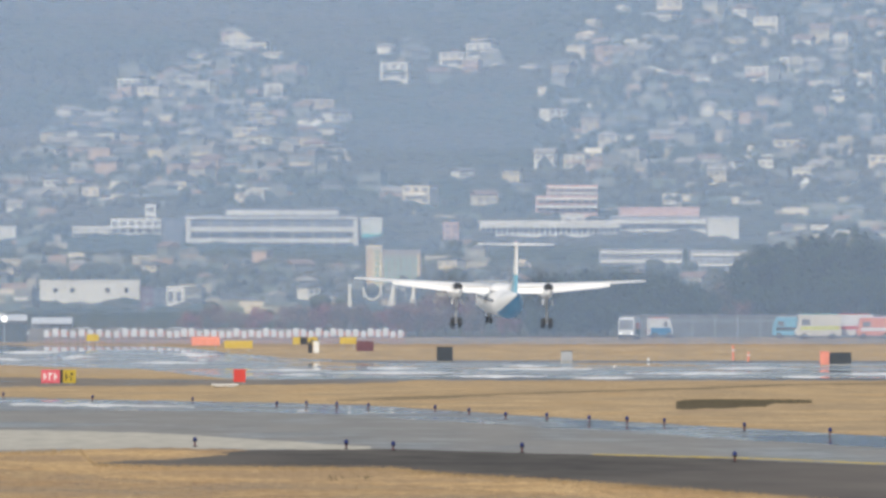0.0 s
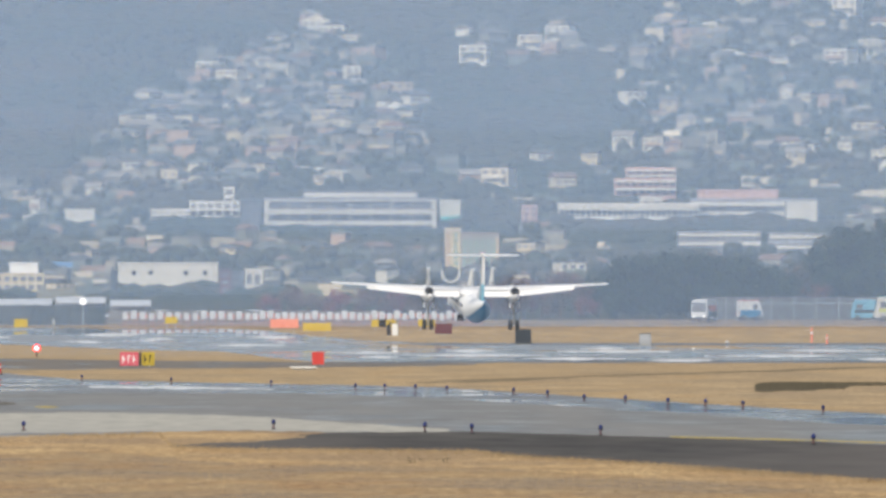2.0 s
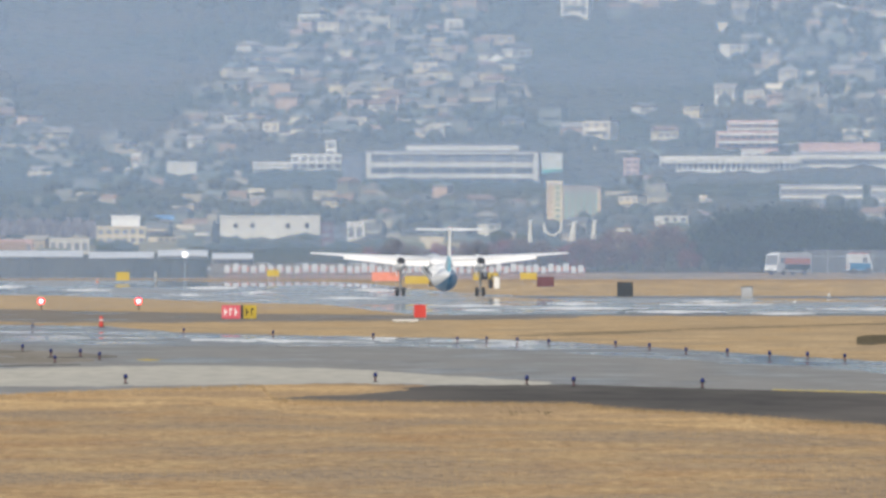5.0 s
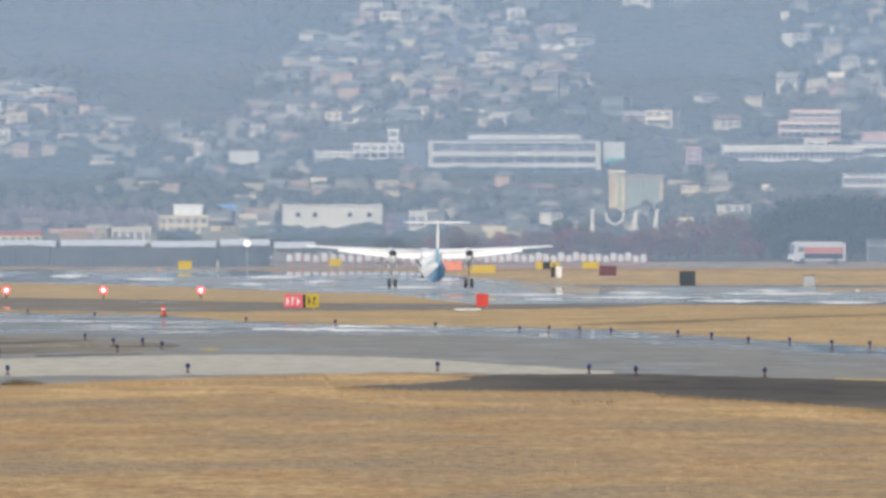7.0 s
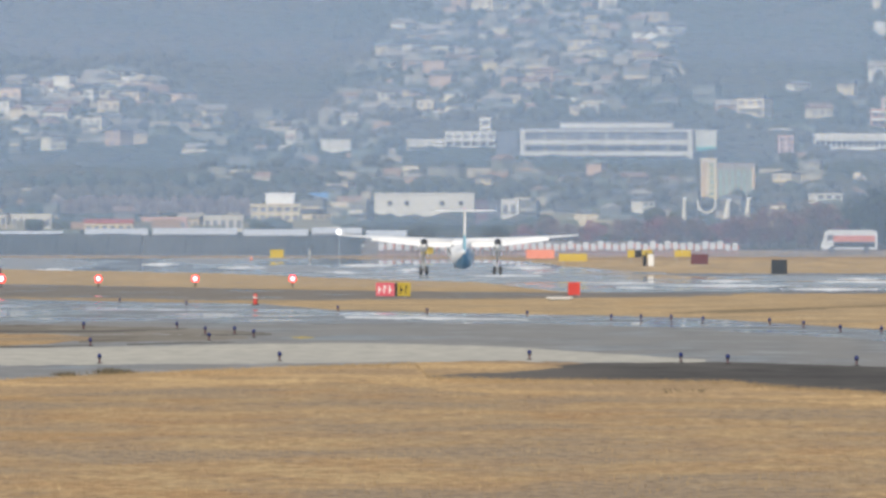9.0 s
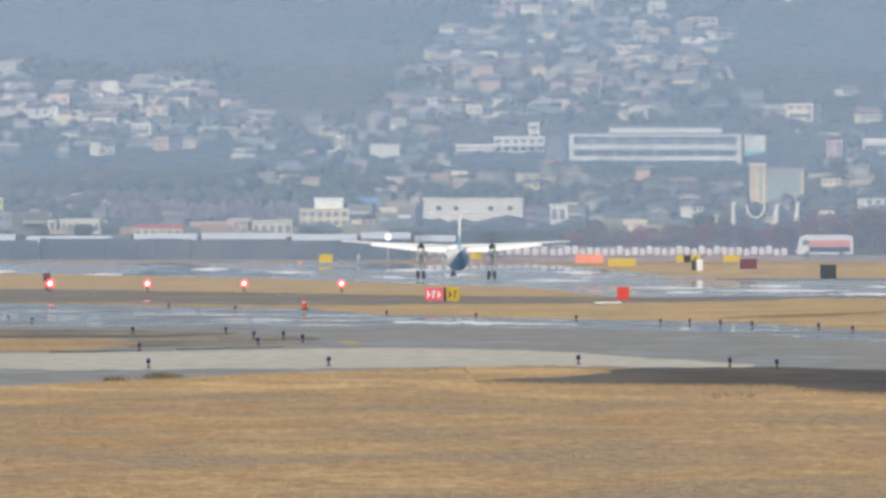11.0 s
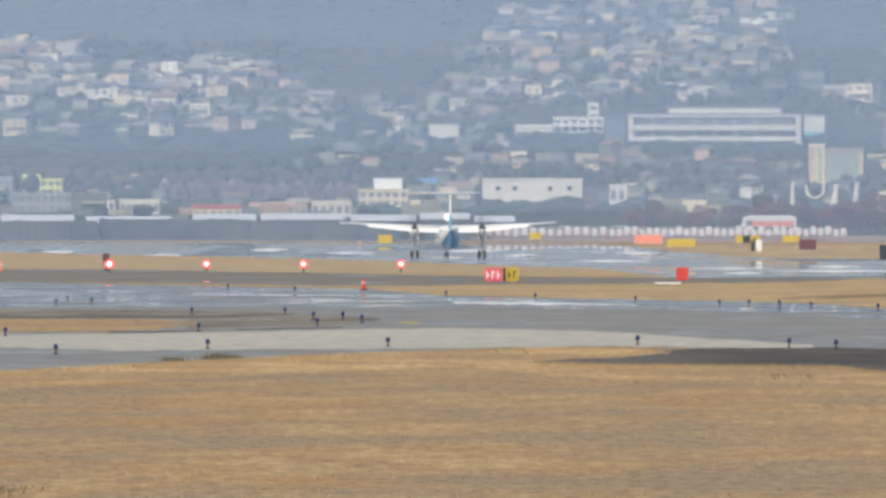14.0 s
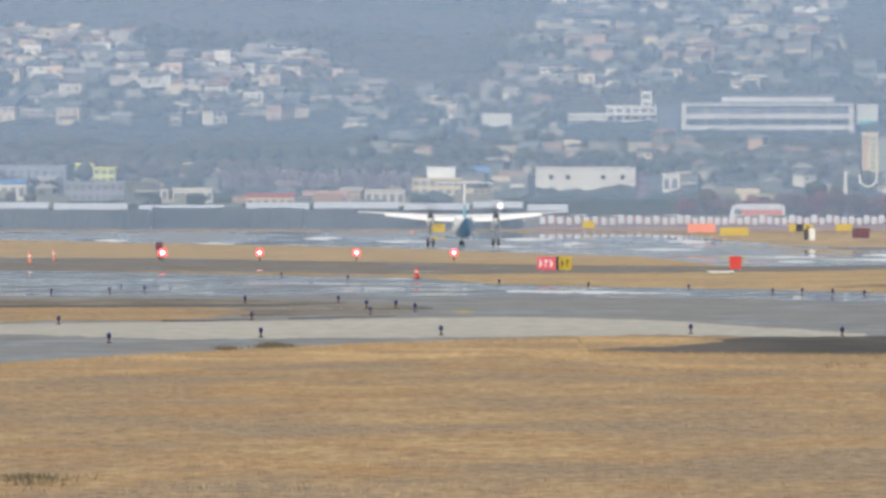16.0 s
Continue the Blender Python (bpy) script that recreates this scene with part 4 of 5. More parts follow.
for k in EVER + BARE:
    for o in [*k.children_recursive, k]:
        bpy.data.objects.remove(o)
def cone_tree(seed):
    """A narrow winter tree: a tapered trunk with steep bare limbs and fine twigs."""
    r = random.Random(seed)
    ob = thing("bare_tree", pose(0, 0, -85), "narrow leafless winter tree in a row", "tree", "row of bare trees")
    part("trunk", Build().tube((0, 0, -0.8), (0, 0, 5.6), 0.16, 0.03, n=7), M["twig"], ob)
    twigs = Build()
    for k in range(190):
        z0 = r.uniform(0.5, 5.0)
        a, reach_out = r.uniform(0, 2 * math.pi), (5.9 - z0) * r.uniform(0.16, 0.34)
        tip = (math.cos(a) * reach_out, math.sin(a) * reach_out, z0 + r.uniform(0.4, 1.1))
        twigs.tube((0, 0, z0), tip, 0.13, 0.08, n=3, closed=False)
    part("twigs", twigs, M["twig"], ob, "fine mauve-grey twigs")
    return ob


M["twig"] = surface("mauve_twigs", (0.32, 0.26, 0.24), (0.44, 0.36, 0.33), 0.7, 0.95, stain=(0.28, 0.22, 0.20), wide=0.1, spec=0)
rows_of = [cone_tree(51), cone_tree(52), cone_tree(53)]
rt = random.Random(54)
for b in range(96, 446, 9):
    d = reach(384) + rt.uniform(-20, 20)
    x = east(b + rt.uniform(-3, 3), d)
    z = land(x, d)
    sc = (up(347 + rt.uniform(-3, 7), d) - z) / 5.8
    copy_thing(rows_of[b % 3], pose(x, d, z, 0, 0, rt.uniform(0, 360)) @ Matrix.Diagonal((sc * 1.25, sc * 1.25, sc, 1)))
for k in rows_of:
    for o in [*k.children_recursive, k]:
        bpy.data.objects.remove(o)
rw = np.random.default_rng(23)
cs, rs = [], []
for _ in range(2600):
    b, q = rw.uniform(-450, 2300), rw.uniform(2560, 2930)
    d = far(q)
    if (90 < b < 455 and q < 2720) or ((430 < b < 940 or -185 < b < -60) and q < 2745):
        continue
    if rw.random() < (0.85 if b < 560 else 0.35) * (0.3 if q < 2760 else 1.0):
        x = east(b, d)
        rad = rw.uniform(0.8, 2.2) * d / q
        cs.append((x, d, land(x, d) + rad * 0.8))
        rs.append(rad)
blob_field("grove", cs, rs, M["canopy"], "dark groves at the foot of the hills", 6)


# larger pale houses that stand out on the slopes
def landmark(b0, b1, vt, vb):
    """A big house of two wings under gables, with a white balcony band and windows."""
    r = random.Random(b0 * 7 + vb)
    d = reach(vb)
    u = d / K
    w, h = (b1 - b0) * u, (vb - vt) * u
    x = east((b0 + b1) / 2, d)
    ob = thing("apartment_house", pose(x, d, up(vb, d), 0, 0, r.uniform(-14, 14)), r.choice(("larger pale house with a gable on the wooded slope", "larger house of two wings standing out on the slope")), "house", "larger hillside houses")
    side = r.choice((-1, 1))
    mw, ww, dp = w * r.uniform(0.56, 0.68), w * 0.42, 14 * u * 2
    mx, wx = -side * (w - mw) / 2, side * (w - ww) / 2
    front = r.random() < 0.55 or b0 in (988, 616, 1134, 1128)
    if b0 in (988, 616):
        mw, mx = w * 0.96, 0.0
    hw, hs = h * 0.64, h * r.uniform(0.40, 0.55)
    part("wall", Build().box(mx, dp / 2, -4, mw, dp, hw + 4).add([(mx - mw / 2, 0, hw), (mx + mw / 2, 0, hw), (mx, 0, hw + h * 0.33)], [(0, 1, 2)] if front else []), M["block_wall"], ob)
    roof_mat = M["block_wall"] if r.random() < 0.3 else M["house_roof"]
    part("roof", roof_gable(mw, dp, hw + 0.05, h * 0.36, 0.05 * mw, not front), roof_mat, ob, at=pose(mx, dp / 2, 0))
    part("wing", Build().box(wx, dp * 0.6, -4, ww, dp * 0.8, hs + 4), M["block_wall"], ob)
    part("wing_roof", roof_gable(ww, dp * 0.8, hs + 0.05, h * 0.16, 0.06 * ww), M["house_roof"], ob, at=pose(wx, dp * 0.6, 0))
    part("balcony", Build().box(mx, -0.8 * u, hw * 0.46, mw * 0.9, 4 * u, hw * 0.16), M["pale_wall"], ob, "white balcony front")
    n = max(2, int(mw / u / 11))
    for row in (0.14, 0.68):
        for k in range(n):
            part("window", Build().box(mx - mw / 2 + (k + 0.5) * mw / n, -0.04, hw * row, mw / n * 0.5, 0.2, hw * 0.22), M["glass"], ob)
    part("window", Build().box(wx, dp * 0.2 - 0.04, hs * 0.3, ww * 0.4, 0.2, hs * 0.35), M["glass"], ob)


for b0, b1, vt, vb in ((988, 1036, -98, -64), (616, 668, 110, 137), (1134, 1190, 56, 92), (1128, 1186, 118, 146), (1030, 1070, 72, 94), (742, 812, 184, 206), (590, 668, 176, 192), (920, 950, 142, 164), (1010, 1060, 178, 200), (692, 716, 91, 103), (800, 850, 6, 22), (884, 934, -4, 26), (1030, 1062, -70, -52), (1004, 1050, -62, -46), (786, 840, 12, 30), (1046, 1066, -22, 0), (1008, 1052, 0, 8), (1000, 1022, 20, 34), (880, 900, 82, 94), (836, 862, 88, 100),
                       (1456, 1480, -52, -34), (1470, 1500, -48, -32), (1512, 1540, -44, -28), (1402, 1424, 346, 362), (1510, 1530, 306, 320),
                       (1808, 1868, 118, 140), (1667, 1707, 44, 74), (1742, 1822, 32, 50), (1612, 1680, -100, -82), (1690, 1790, -92, -70), (1600, 1650, -60, -44), (1690, 1770, -36, -12), (1860, 1920, 18, 40), (2010, 2060, -20, 0), (2000, 2050, 92, 116), (2040, 2130, 112, 128), (2010, 2040, 160, 188), (1610, 1655, 108, 132), (1770, 1800, 190, 214), (2060, 2160, 205, 222),
                       (166, 212, 138, 164), (146, 168, 130, 150), (240, 336, 150, 182), (222, 262, 142, 160), (84, 122, 150, 172), (-160, -100, 112, 142), (-110, -60, 100, 150), (-40, -15, 105, 122), (-275, -240, 98, 122), (-70, -20, 172, 186), (-246, -190, 238, 254), (160, 190, 240, 262), (330, 384, 254, 272), (-145, -95, 170, 186)):
    landmark(b0, b1, vt, vb)

# walls, sheds and terraces between the houses, too small to tell apart
m, nt, p = material("terrace_clutter")
geo = nt.nodes.new("ShaderNodeNewGeometry")
rr = ramp(nt, geo.outputs["Random Per Island"], [(0.0, (0.24, 0.23, 0.18)), (0.2, (0.14, 0.16, 0.12)), (0.4, (0.40, 0.34, 0.24)), (0.55, (0.18, 0.18, 0.15)), (0.7, (0.36, 0.24, 0.17)), (0.82, (0.64, 0.54, 0.38)), (0.92, (0.12, 0.14, 0.10))])
rr.color_ramp.interpolation = "CONSTANT"
nt.links.new(rr.outputs["Color"], p.inputs["Base Color"])
p.inputs["Roughness"].default_value = 0.9
clutter = Build()
rc = random.Random(77)


def scatter(n, b0, b1, tops, vb):
    tb, tv = [q[0] for q in tops], [q[1] for q in tops]
    for _ in range(n):
        b = rc.uniform(b0, b1)
        t = np.interp(b, tb, tv)
        if t >= vb:
            continue
        v = rc.uniform(t, vb)
        if blocked(b, v - 8) or blocked(b, v):
            continue
        d = reach(v)
        x = east(b, d)
        q = 1.22
        clutter.box(x, d, land(x, d) - 0.6, rc.uniform(1.0, 5.5) * q, rc.uniform(0.6, 3) * q, 0.6 + rc.uniform(0.5, 2.0) * q)


scatter(900, 590, 1195, [(590, 195), (640, 120), (700, 68), (780, 22), (900, -25), (985, -55), (1130, -25), (1195, 65)], 225)
scatter(380, 1545, 2260, [(1545, 65), (1570, -55), (1640, -105), (2260, -165)], 215)
scatter(450, -420, 330, [(-420, 115), (-60, 112), (0, 180), (60, 165), (150, 150), (260, 155), (330, 190)], 258)
scatter(500, 330, 2260, [(330, 210), (600, 225), (2260, 215)], 330)
scatter(420, -420, 1100, [(-420, 350), (1100, 350)], 415)
tagged(part("terraces", clutter, m), "walls, sheds and terraces between the hillside houses", "terraces", kind="stuff")
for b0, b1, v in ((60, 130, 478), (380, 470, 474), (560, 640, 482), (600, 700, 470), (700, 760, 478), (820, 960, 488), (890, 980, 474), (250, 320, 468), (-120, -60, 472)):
    marking("runway_patch", [(b0, v + 0.5, v), ((b0 + b1) / 2, v + 3.0, v - 2.0), (b1, v + 0.6, v)], M["paint_white"], 0.05, "pale patch on the runway", 1.6)

# gardens: small dark crowns among the houses
rg = np.random.default_rng(41)
cs, rs = [], []
for n, b0, b1, v0, v1 in ((2300, 590, 1195, -60, 225), (1300, 1545, 2260, -150, 215), (600, -420, 335, 110, 255), (300, 330, 1545, 190, 300)):
    for _ in range(n):
        b = rg.uniform(b0, b1)
        v = rg.uniform(v0, v1)
        if blocked(b, v - 6):
            continue
        d = reach(v) - 5
        x = east(b, d)
        rad = rg.uniform(0.7, 2.1) * 1.22
        cs.append((x, d, land(x, d) + rad * 0.8))
        rs.append(rad)
blob_field("garden_trees", cs, rs, M["canopy"], "small dark garden trees among the hillside houses", 8)

# Glowing globe and mast added for a white sun glint at the bank.
d = 2411.0
x = east(600, d)
ob = thing("floodlight_globe", pose(x, d, land(x, d)), "white globe glowing for a sun glint, on a short mast at the bank", "lamp")
hz = up(411, d) - land(x, d)
part("mast", Build().tube((0, 0, 0), (0, 0, hz - 0.5), 0.09, 0.07, n=8), M["steel"], ob)
part("globe", Build().rings([[(0.5 * math.sin(a) * math.cos(t), 0.5 * math.sin(a) * math.sin(t), hz - 0.5 * math.cos(a)) for t in [2 * math.pi * k / 16 for k in range(16)]] for a in (0.1, 0.5, 0.9, 1.3, 1.7, 2.1, 2.5, 2.95)]), M["white_glow"], ob, "white globe that glows in place of a glint", smooth=True)


# ---- taxiway lamps ----
lamp = thing("taxiway_light", pose(0, 0, -90), "short blue taxiway edge light on a dark stem", "light", "taxiway edge lights")
part("base", Build().tube((0, 0, 0), (0, 0, 0.03), 0.09, 0.07, n=10), M["black"], lamp)
part("stem", Build().tube((0, 0, 0.03), (0, 0, 0.15), 0.03, n=8), M["maroon"], lamp, "reddish frangible stem")
part("housing", Build().tube((0, 0, 0.15), (0, 0, 0.19), 0.06, 0.07, n=10), M["black"], lamp)
M["blue_lens"] = surface("blue_glass_lens", (0.012, 0.016, 0.10), (0.02, 0.03, 0.16), 4.0, 0.15)
part("lens", Build().tube((0, 0, 0.19), (0, 0, 0.27), 0.07, 0.06, n=10).tube((0, 0, 0.27), (0, 0, 0.30), 0.06, 0.02, n=10), M["blue_lens"], lamp, "dark blue glass lens")
for b, v in ((-182, 622), (-93, 655), (176, 645), (495, 641), (937, 638), (1205, 643), (1288, 646), (1516, 649), (1893, 666), (2200, 690),
             (160, 614), (370, 604), (415, 593), (449, 599), (363, 593), (313, 584), (212, 538), (330, 543), (598, 552), (756, 557), (933, 562), (1082, 569), (1134, 569), (1188, 570), (1244, 573),
             (1362, 577), (1422, 582), (1487, 590), (1560, 592), (1635, 597), (1702, 599), (1768, 601), (1910, 610), (2062, 620), (2180, 630), (-92, 567), (-72, 561), (-30, 565), (148, 584), (-195, 570)):
    d = reach(v)
    s = 0.84 if v > 600 else 0.92
    copy_thing(lamp, pose(east(b, d), d, 0.02) @ Matrix.Diagonal((s, s, s * 1.05, 1)))
for o in [*lamp.children_recursive, lamp]:
    bpy.data.objects.remove(o)

# ---- red stop lights, signs, boxes ----
for i, b in enumerate((2, 174, 345.5, 518)):
    d = reach(509)
    ob = thing("stop_light", pose(east(b, d), d, 0.01), "lit red lamp on a short post by the runway", "light", "red stop lights")
    part("post", Build().tube((0, 0, 0), (0, 0, 0.5), 0.05, n=8).tube((0, 0, 0), (0, 0, 0.05), 0.14, 0.10, n=10), M["black"], ob)
    part("hood", Build().box(0, 0.16, 0.45, 0.5, 0.2, 0.5), M["black"], ob, bevel=0.03)
    r = 0.36 if i == 0 else 0.30
    part("lens", Build().rings([[(r * math.sin(a) * math.cos(t), 0.06 - 0.14 * math.cos(a), 0.69 + r * math.sin(a) * math.sin(t)) for t in [2 * math.pi * k / 16 for k in range(16)]] for a in (0.15, 0.6, 1.1, 1.5)]), M["red_lamp"], ob, "glowing red lens", smooth=True)
    part("filament", Build().tube((0, -0.07, 0.69), (0, -0.12, 0.69), r * 0.66, r * 0.5, n=14), M["red_core"], ob, "white-hot centre of the lamp")
d = reach(506)
ob = thing("equipment_mast", pose(east(-4, d), d, 0), "dark maroon cabinet on a post behind the lamps", "cabinet")
part("post", Build().box(0, 0, 0, 0.2, 0.2, 0.8), M["black"], ob)
part("cabinet", Build().box(0, 0, 0.8, 0.6, 0.5, 0.7), M["maroon"], ob, bevel=0.04)


def panel_sign(b, vt, vb, w, mats, label, base=None, group="airfield signs"):
    """A board sign on legs; mats: (material, width share, bars material) from left to right."""
    d = reach(base or vb + 2)
    z = land(east(b, d), d)
    ob = thing("airfield_sign", pose(east(b, d), d, z), label, "sign", group)
    W, zb, h = w * d / K, max(0.12, up(vb, d) - z), (vb - vt) * d / K
    x = -W / 2
    for mat, share, ink, count in mats:
        pw = W * share
        p = part("panel", Build().box(x + pw / 2, 0, zb, pw - 0.02, 0.18, h), mat, ob, bevel=0.02)
        for k in range(count):
            cw = pw / (count + 0.6)
            cx = x + pw / 2 + (k - (count - 1) / 2) * cw
            part("bar", Build().box(cx - cw * 0.2, -0.094, zb + h * 0.22, cw * 0.22, 0.008, h * 0.56), ink, p)
            part("bar", Build().box(cx + cw * 0.06, -0.094, zb + h * (0.62 if k % 2 else 0.40), cw * 0.3, 0.008, h * 0.16), ink, p)
        x += pw
    for sx in (-0.35, 0.35):
        part("leg", Build().box(W * sx, 0, 0, 0.07, 0.07, zb), M["steel"], ob)
    return ob


panel_sign(696, 502, 526, 62, [(M["paint_pink"], 0.54, M["paint_white"], 3), (M["black"], 0.08, M["black"], 0), (M["paint_ochre"], 0.38, M["black"], 2)], "red and white airfield sign beside a yellow and black one")
panel_sign(1016, 501, 524, 22, [(M["paint_red"], 1.0, M["paint_red"], 0)], "plain red airfield sign board on short legs")
panel_sign(1014, 449, 463, 50, [(M["paint_yellow"], 1.0, M["paint_yellow"], 0)], "long yellow airfield sign board", 470)
panel_sign(956, 442, 458, 50, [(M["paint_orange"], 1.0, M["paint_orange"], 0)], "long orange-red airfield sign board", 469)
panel_sign(490, 442, 457, 24, [(M["paint_yellow"], 1.0, M["paint_yellow"], 0)], "yellow airfield sign board", 462)
panel_sign(756, 438, 450, 22, [(M["paint_yellow"], 1.0, M["paint_yellow"], 0)], "small yellow airfield sign board", 461)
panel_sign(1132, 443, 456, 44, [(M["paint_yellow"], 0.3, M["black"], 0), (M["black"], 0.3, M["black"], 0), (M["paint_yellow"], 0.4, M["black"], 1)], "yellow and black airfield sign boards", 464)
panel_sign(1208, 443, 455, 30, [(M["paint_yellow"], 1.0, M["paint_yellow"], 0)], "yellow airfield sign board near a maroon box", 464)


def cabinet(name, b, vt, vb, w, mat, label, lid=None, depth=1.2):
    d = reach(vb)
    x = east(b, d)
    ob = thing(name, pose(x, d, land(x, d)), label, "cabinet")
    W, h = w * d / K, (vb - vt) * d / K
    part("body", Build().box(0, 0, 0.08, W, depth, h - 0.16), mat, ob, bevel=0.05)
    part("plinth", Build().box(0, 0, 0, W * 0.9, depth * 0.9, 0.08), M["concrete"], ob)
    part("lid", Build().box(0, 0, h - 0.08, W * 1.06, depth * 1.06, 0.08), lid or mat, ob)
    part("door", Build().box(-W * 0.22, -depth / 2 - 0.02, h * 0.15, W * 0.36, 0.04, h * 0.65), mat, ob)
    part("door", Build().box(W * 0.22, -depth / 2 - 0.02, h * 0.15, W * 0.36, 0.04, h * 0.65), mat, ob)
    return ob


cabinet("equipment_box", 1379, 460, 487, 28, M["dark_box"], "dark equipment box beside the runway")
cabinet("equipment_box", 1595, 467, 488, 20, M["steel"], "small grey metal cabinet on the grass", M["black"])
cabinet("equipment_box", 1238, 450, 469, 30, M["maroon"], "maroon equipment box behind the runway")
cabinet("equipment_box", 1152, 449, 472, 10, M["paint_white"], "narrow white cabinet beside a black one", M["black"])
cabinet("equipment_box", 1141, 452, 472, 7, M["black"], "narrow black cabinet beside a white one")
cabinet("equipment_box", 2080, 470, 492, 38, M["dark_box"], "dark box next to an orange one")
cabinet("equipment_box", 2052, 468, 494, 16, M["paint_orange"], "orange box next to a dark one")
cabinet("equipment_box", 990, 526, 531, 44, M["paint_white"], "low pale concrete slab near a red sign", depth=3.0)
for b, v, h, mat, label in ((1890, 485, 28, "paint_orange", "orange marker post on the grass"), (1917, 487, 18, "paint_orange", "short orange marker post"), (452, 540, 20, "paint_red", "red marker post by the taxiway"), (-233, 514, 22, "paint_orange", "orange marker board post"),
                            (-190, 508, 20, "paint_orange", "orange marker post on the verge"), (548, 462, 22, "steel", "grey steel post by the hedge bank"), (1680, 498, 5, "paint_white", "small white ground marker"), (1740, 486, 6, "paint_white", "small white ground marker stone"), (445, 462, 8, "paint_orange", "small orange ground marker")):
    d = reach(v)
    x = east(b, d)
    ob = thing("marker_post", pose(x, d, land(x, d)), label, "post")
    hh, w = h * d / K, max(0.25, 9 * d / K * 0.5)
    part("post", Build().tube((0, 0, 0), (0, 0, hh), w * 0.5, w * 0.38, n=10), M[mat], ob)
    part("foot", Build().tube((0, 0, 0), (0, 0, 0.06), w * 0.8, n=10), M["black"], ob)
    part("collar", Build().tube((0, 0, hh * 0.6), (0, 0, hh * 0.72), w * 0.52, n=10), M["paint_white"], ob)

# antenna row: red and white units on legs
ant = thing("antenna_unit", pose(0, 0, -95), "white and red antenna unit on thin legs", "antenna", "antenna row")
part("radome", Build().box(-0.12, 0, 1.0, 0.82, 0.5, 1.2), M["paint_white"], ant, "white radome", bevel=0.12)
part("red_panel", Build().box(0.42, 0.1, 1.2, 0.24, 0.4, 0.6), M["paint_orange"], ant, "red panel")
for sx in (-0.3, 0.3):
    part("leg", Build().tube((sx, 0, 0), (sx, 0, 1.05), 0.06, n=6), M["paint_orange"], ant)
bb = 676.0
ra = random.Random(9)
while bb < 1308:
    d = 2408.0
    x = east(bb, d)
    copy_thing(ant, pose(x, d, up(455, d), 0, 0, ra.uniform(-8, 8)) @ Matrix.Diagonal((*(ra.uniform(0.9, 1.12),) * 3, 1)))
    bb += 13.2 if bb > 880 else 15.5
for o in [*ant.children_recursive, ant]:
    bpy.data.objects.remove(o)

# grey screen wall before the trees
for i in range(14):
    d = 2452
    b = 1716 + i * 40
    x = east(b, d)
    ob = thing("screen_panel", pose(x, d, land(x, d)), "grey screen wall panel before dark trees", "wall", "screen wall")
    w, h = 39 * d / K, up(403, d) - land(x, d)
    part("sheet", Build().box(0, 0, 0, w, 0.12, h), M["screen"], ob)
    part("post", Build().box(-w / 2 + 0.1, -0.14, 0, 0.15, 0.15, h + 0.1), M["steel"], ob)
    part("rail", Build().box(0, -0.1, h * 0.7, w, 0.08, 0.12), M["steel"], ob)


# ---- vehicles ----
def wheel_mesh(r, w):
    return Build().tube((-w / 2, 0, 0), (w / 2, 0, 0), r, n=18).tube((-w / 2 - 0.03, 0, 0), (w / 2 + 0.03, 0, 0), r * 0.55, n=12).mesh("wheel", M["rubber"])


def hub_mesh(r, w):
    b = Build().tube((-w / 2 - 0.05, 0, 0), (w / 2 + 0.05, 0, 0), r * 0.4, n=12)
    for k in range(5):
        a = 2 * math.pi * k / 5
        b.box(0, r * 0.28 * math.cos(a), r * 0.28 * math.sin(a) - 0.03, w + 0.12, 0.06, 0.06)
    return b.mesh("rim", M["steel"])


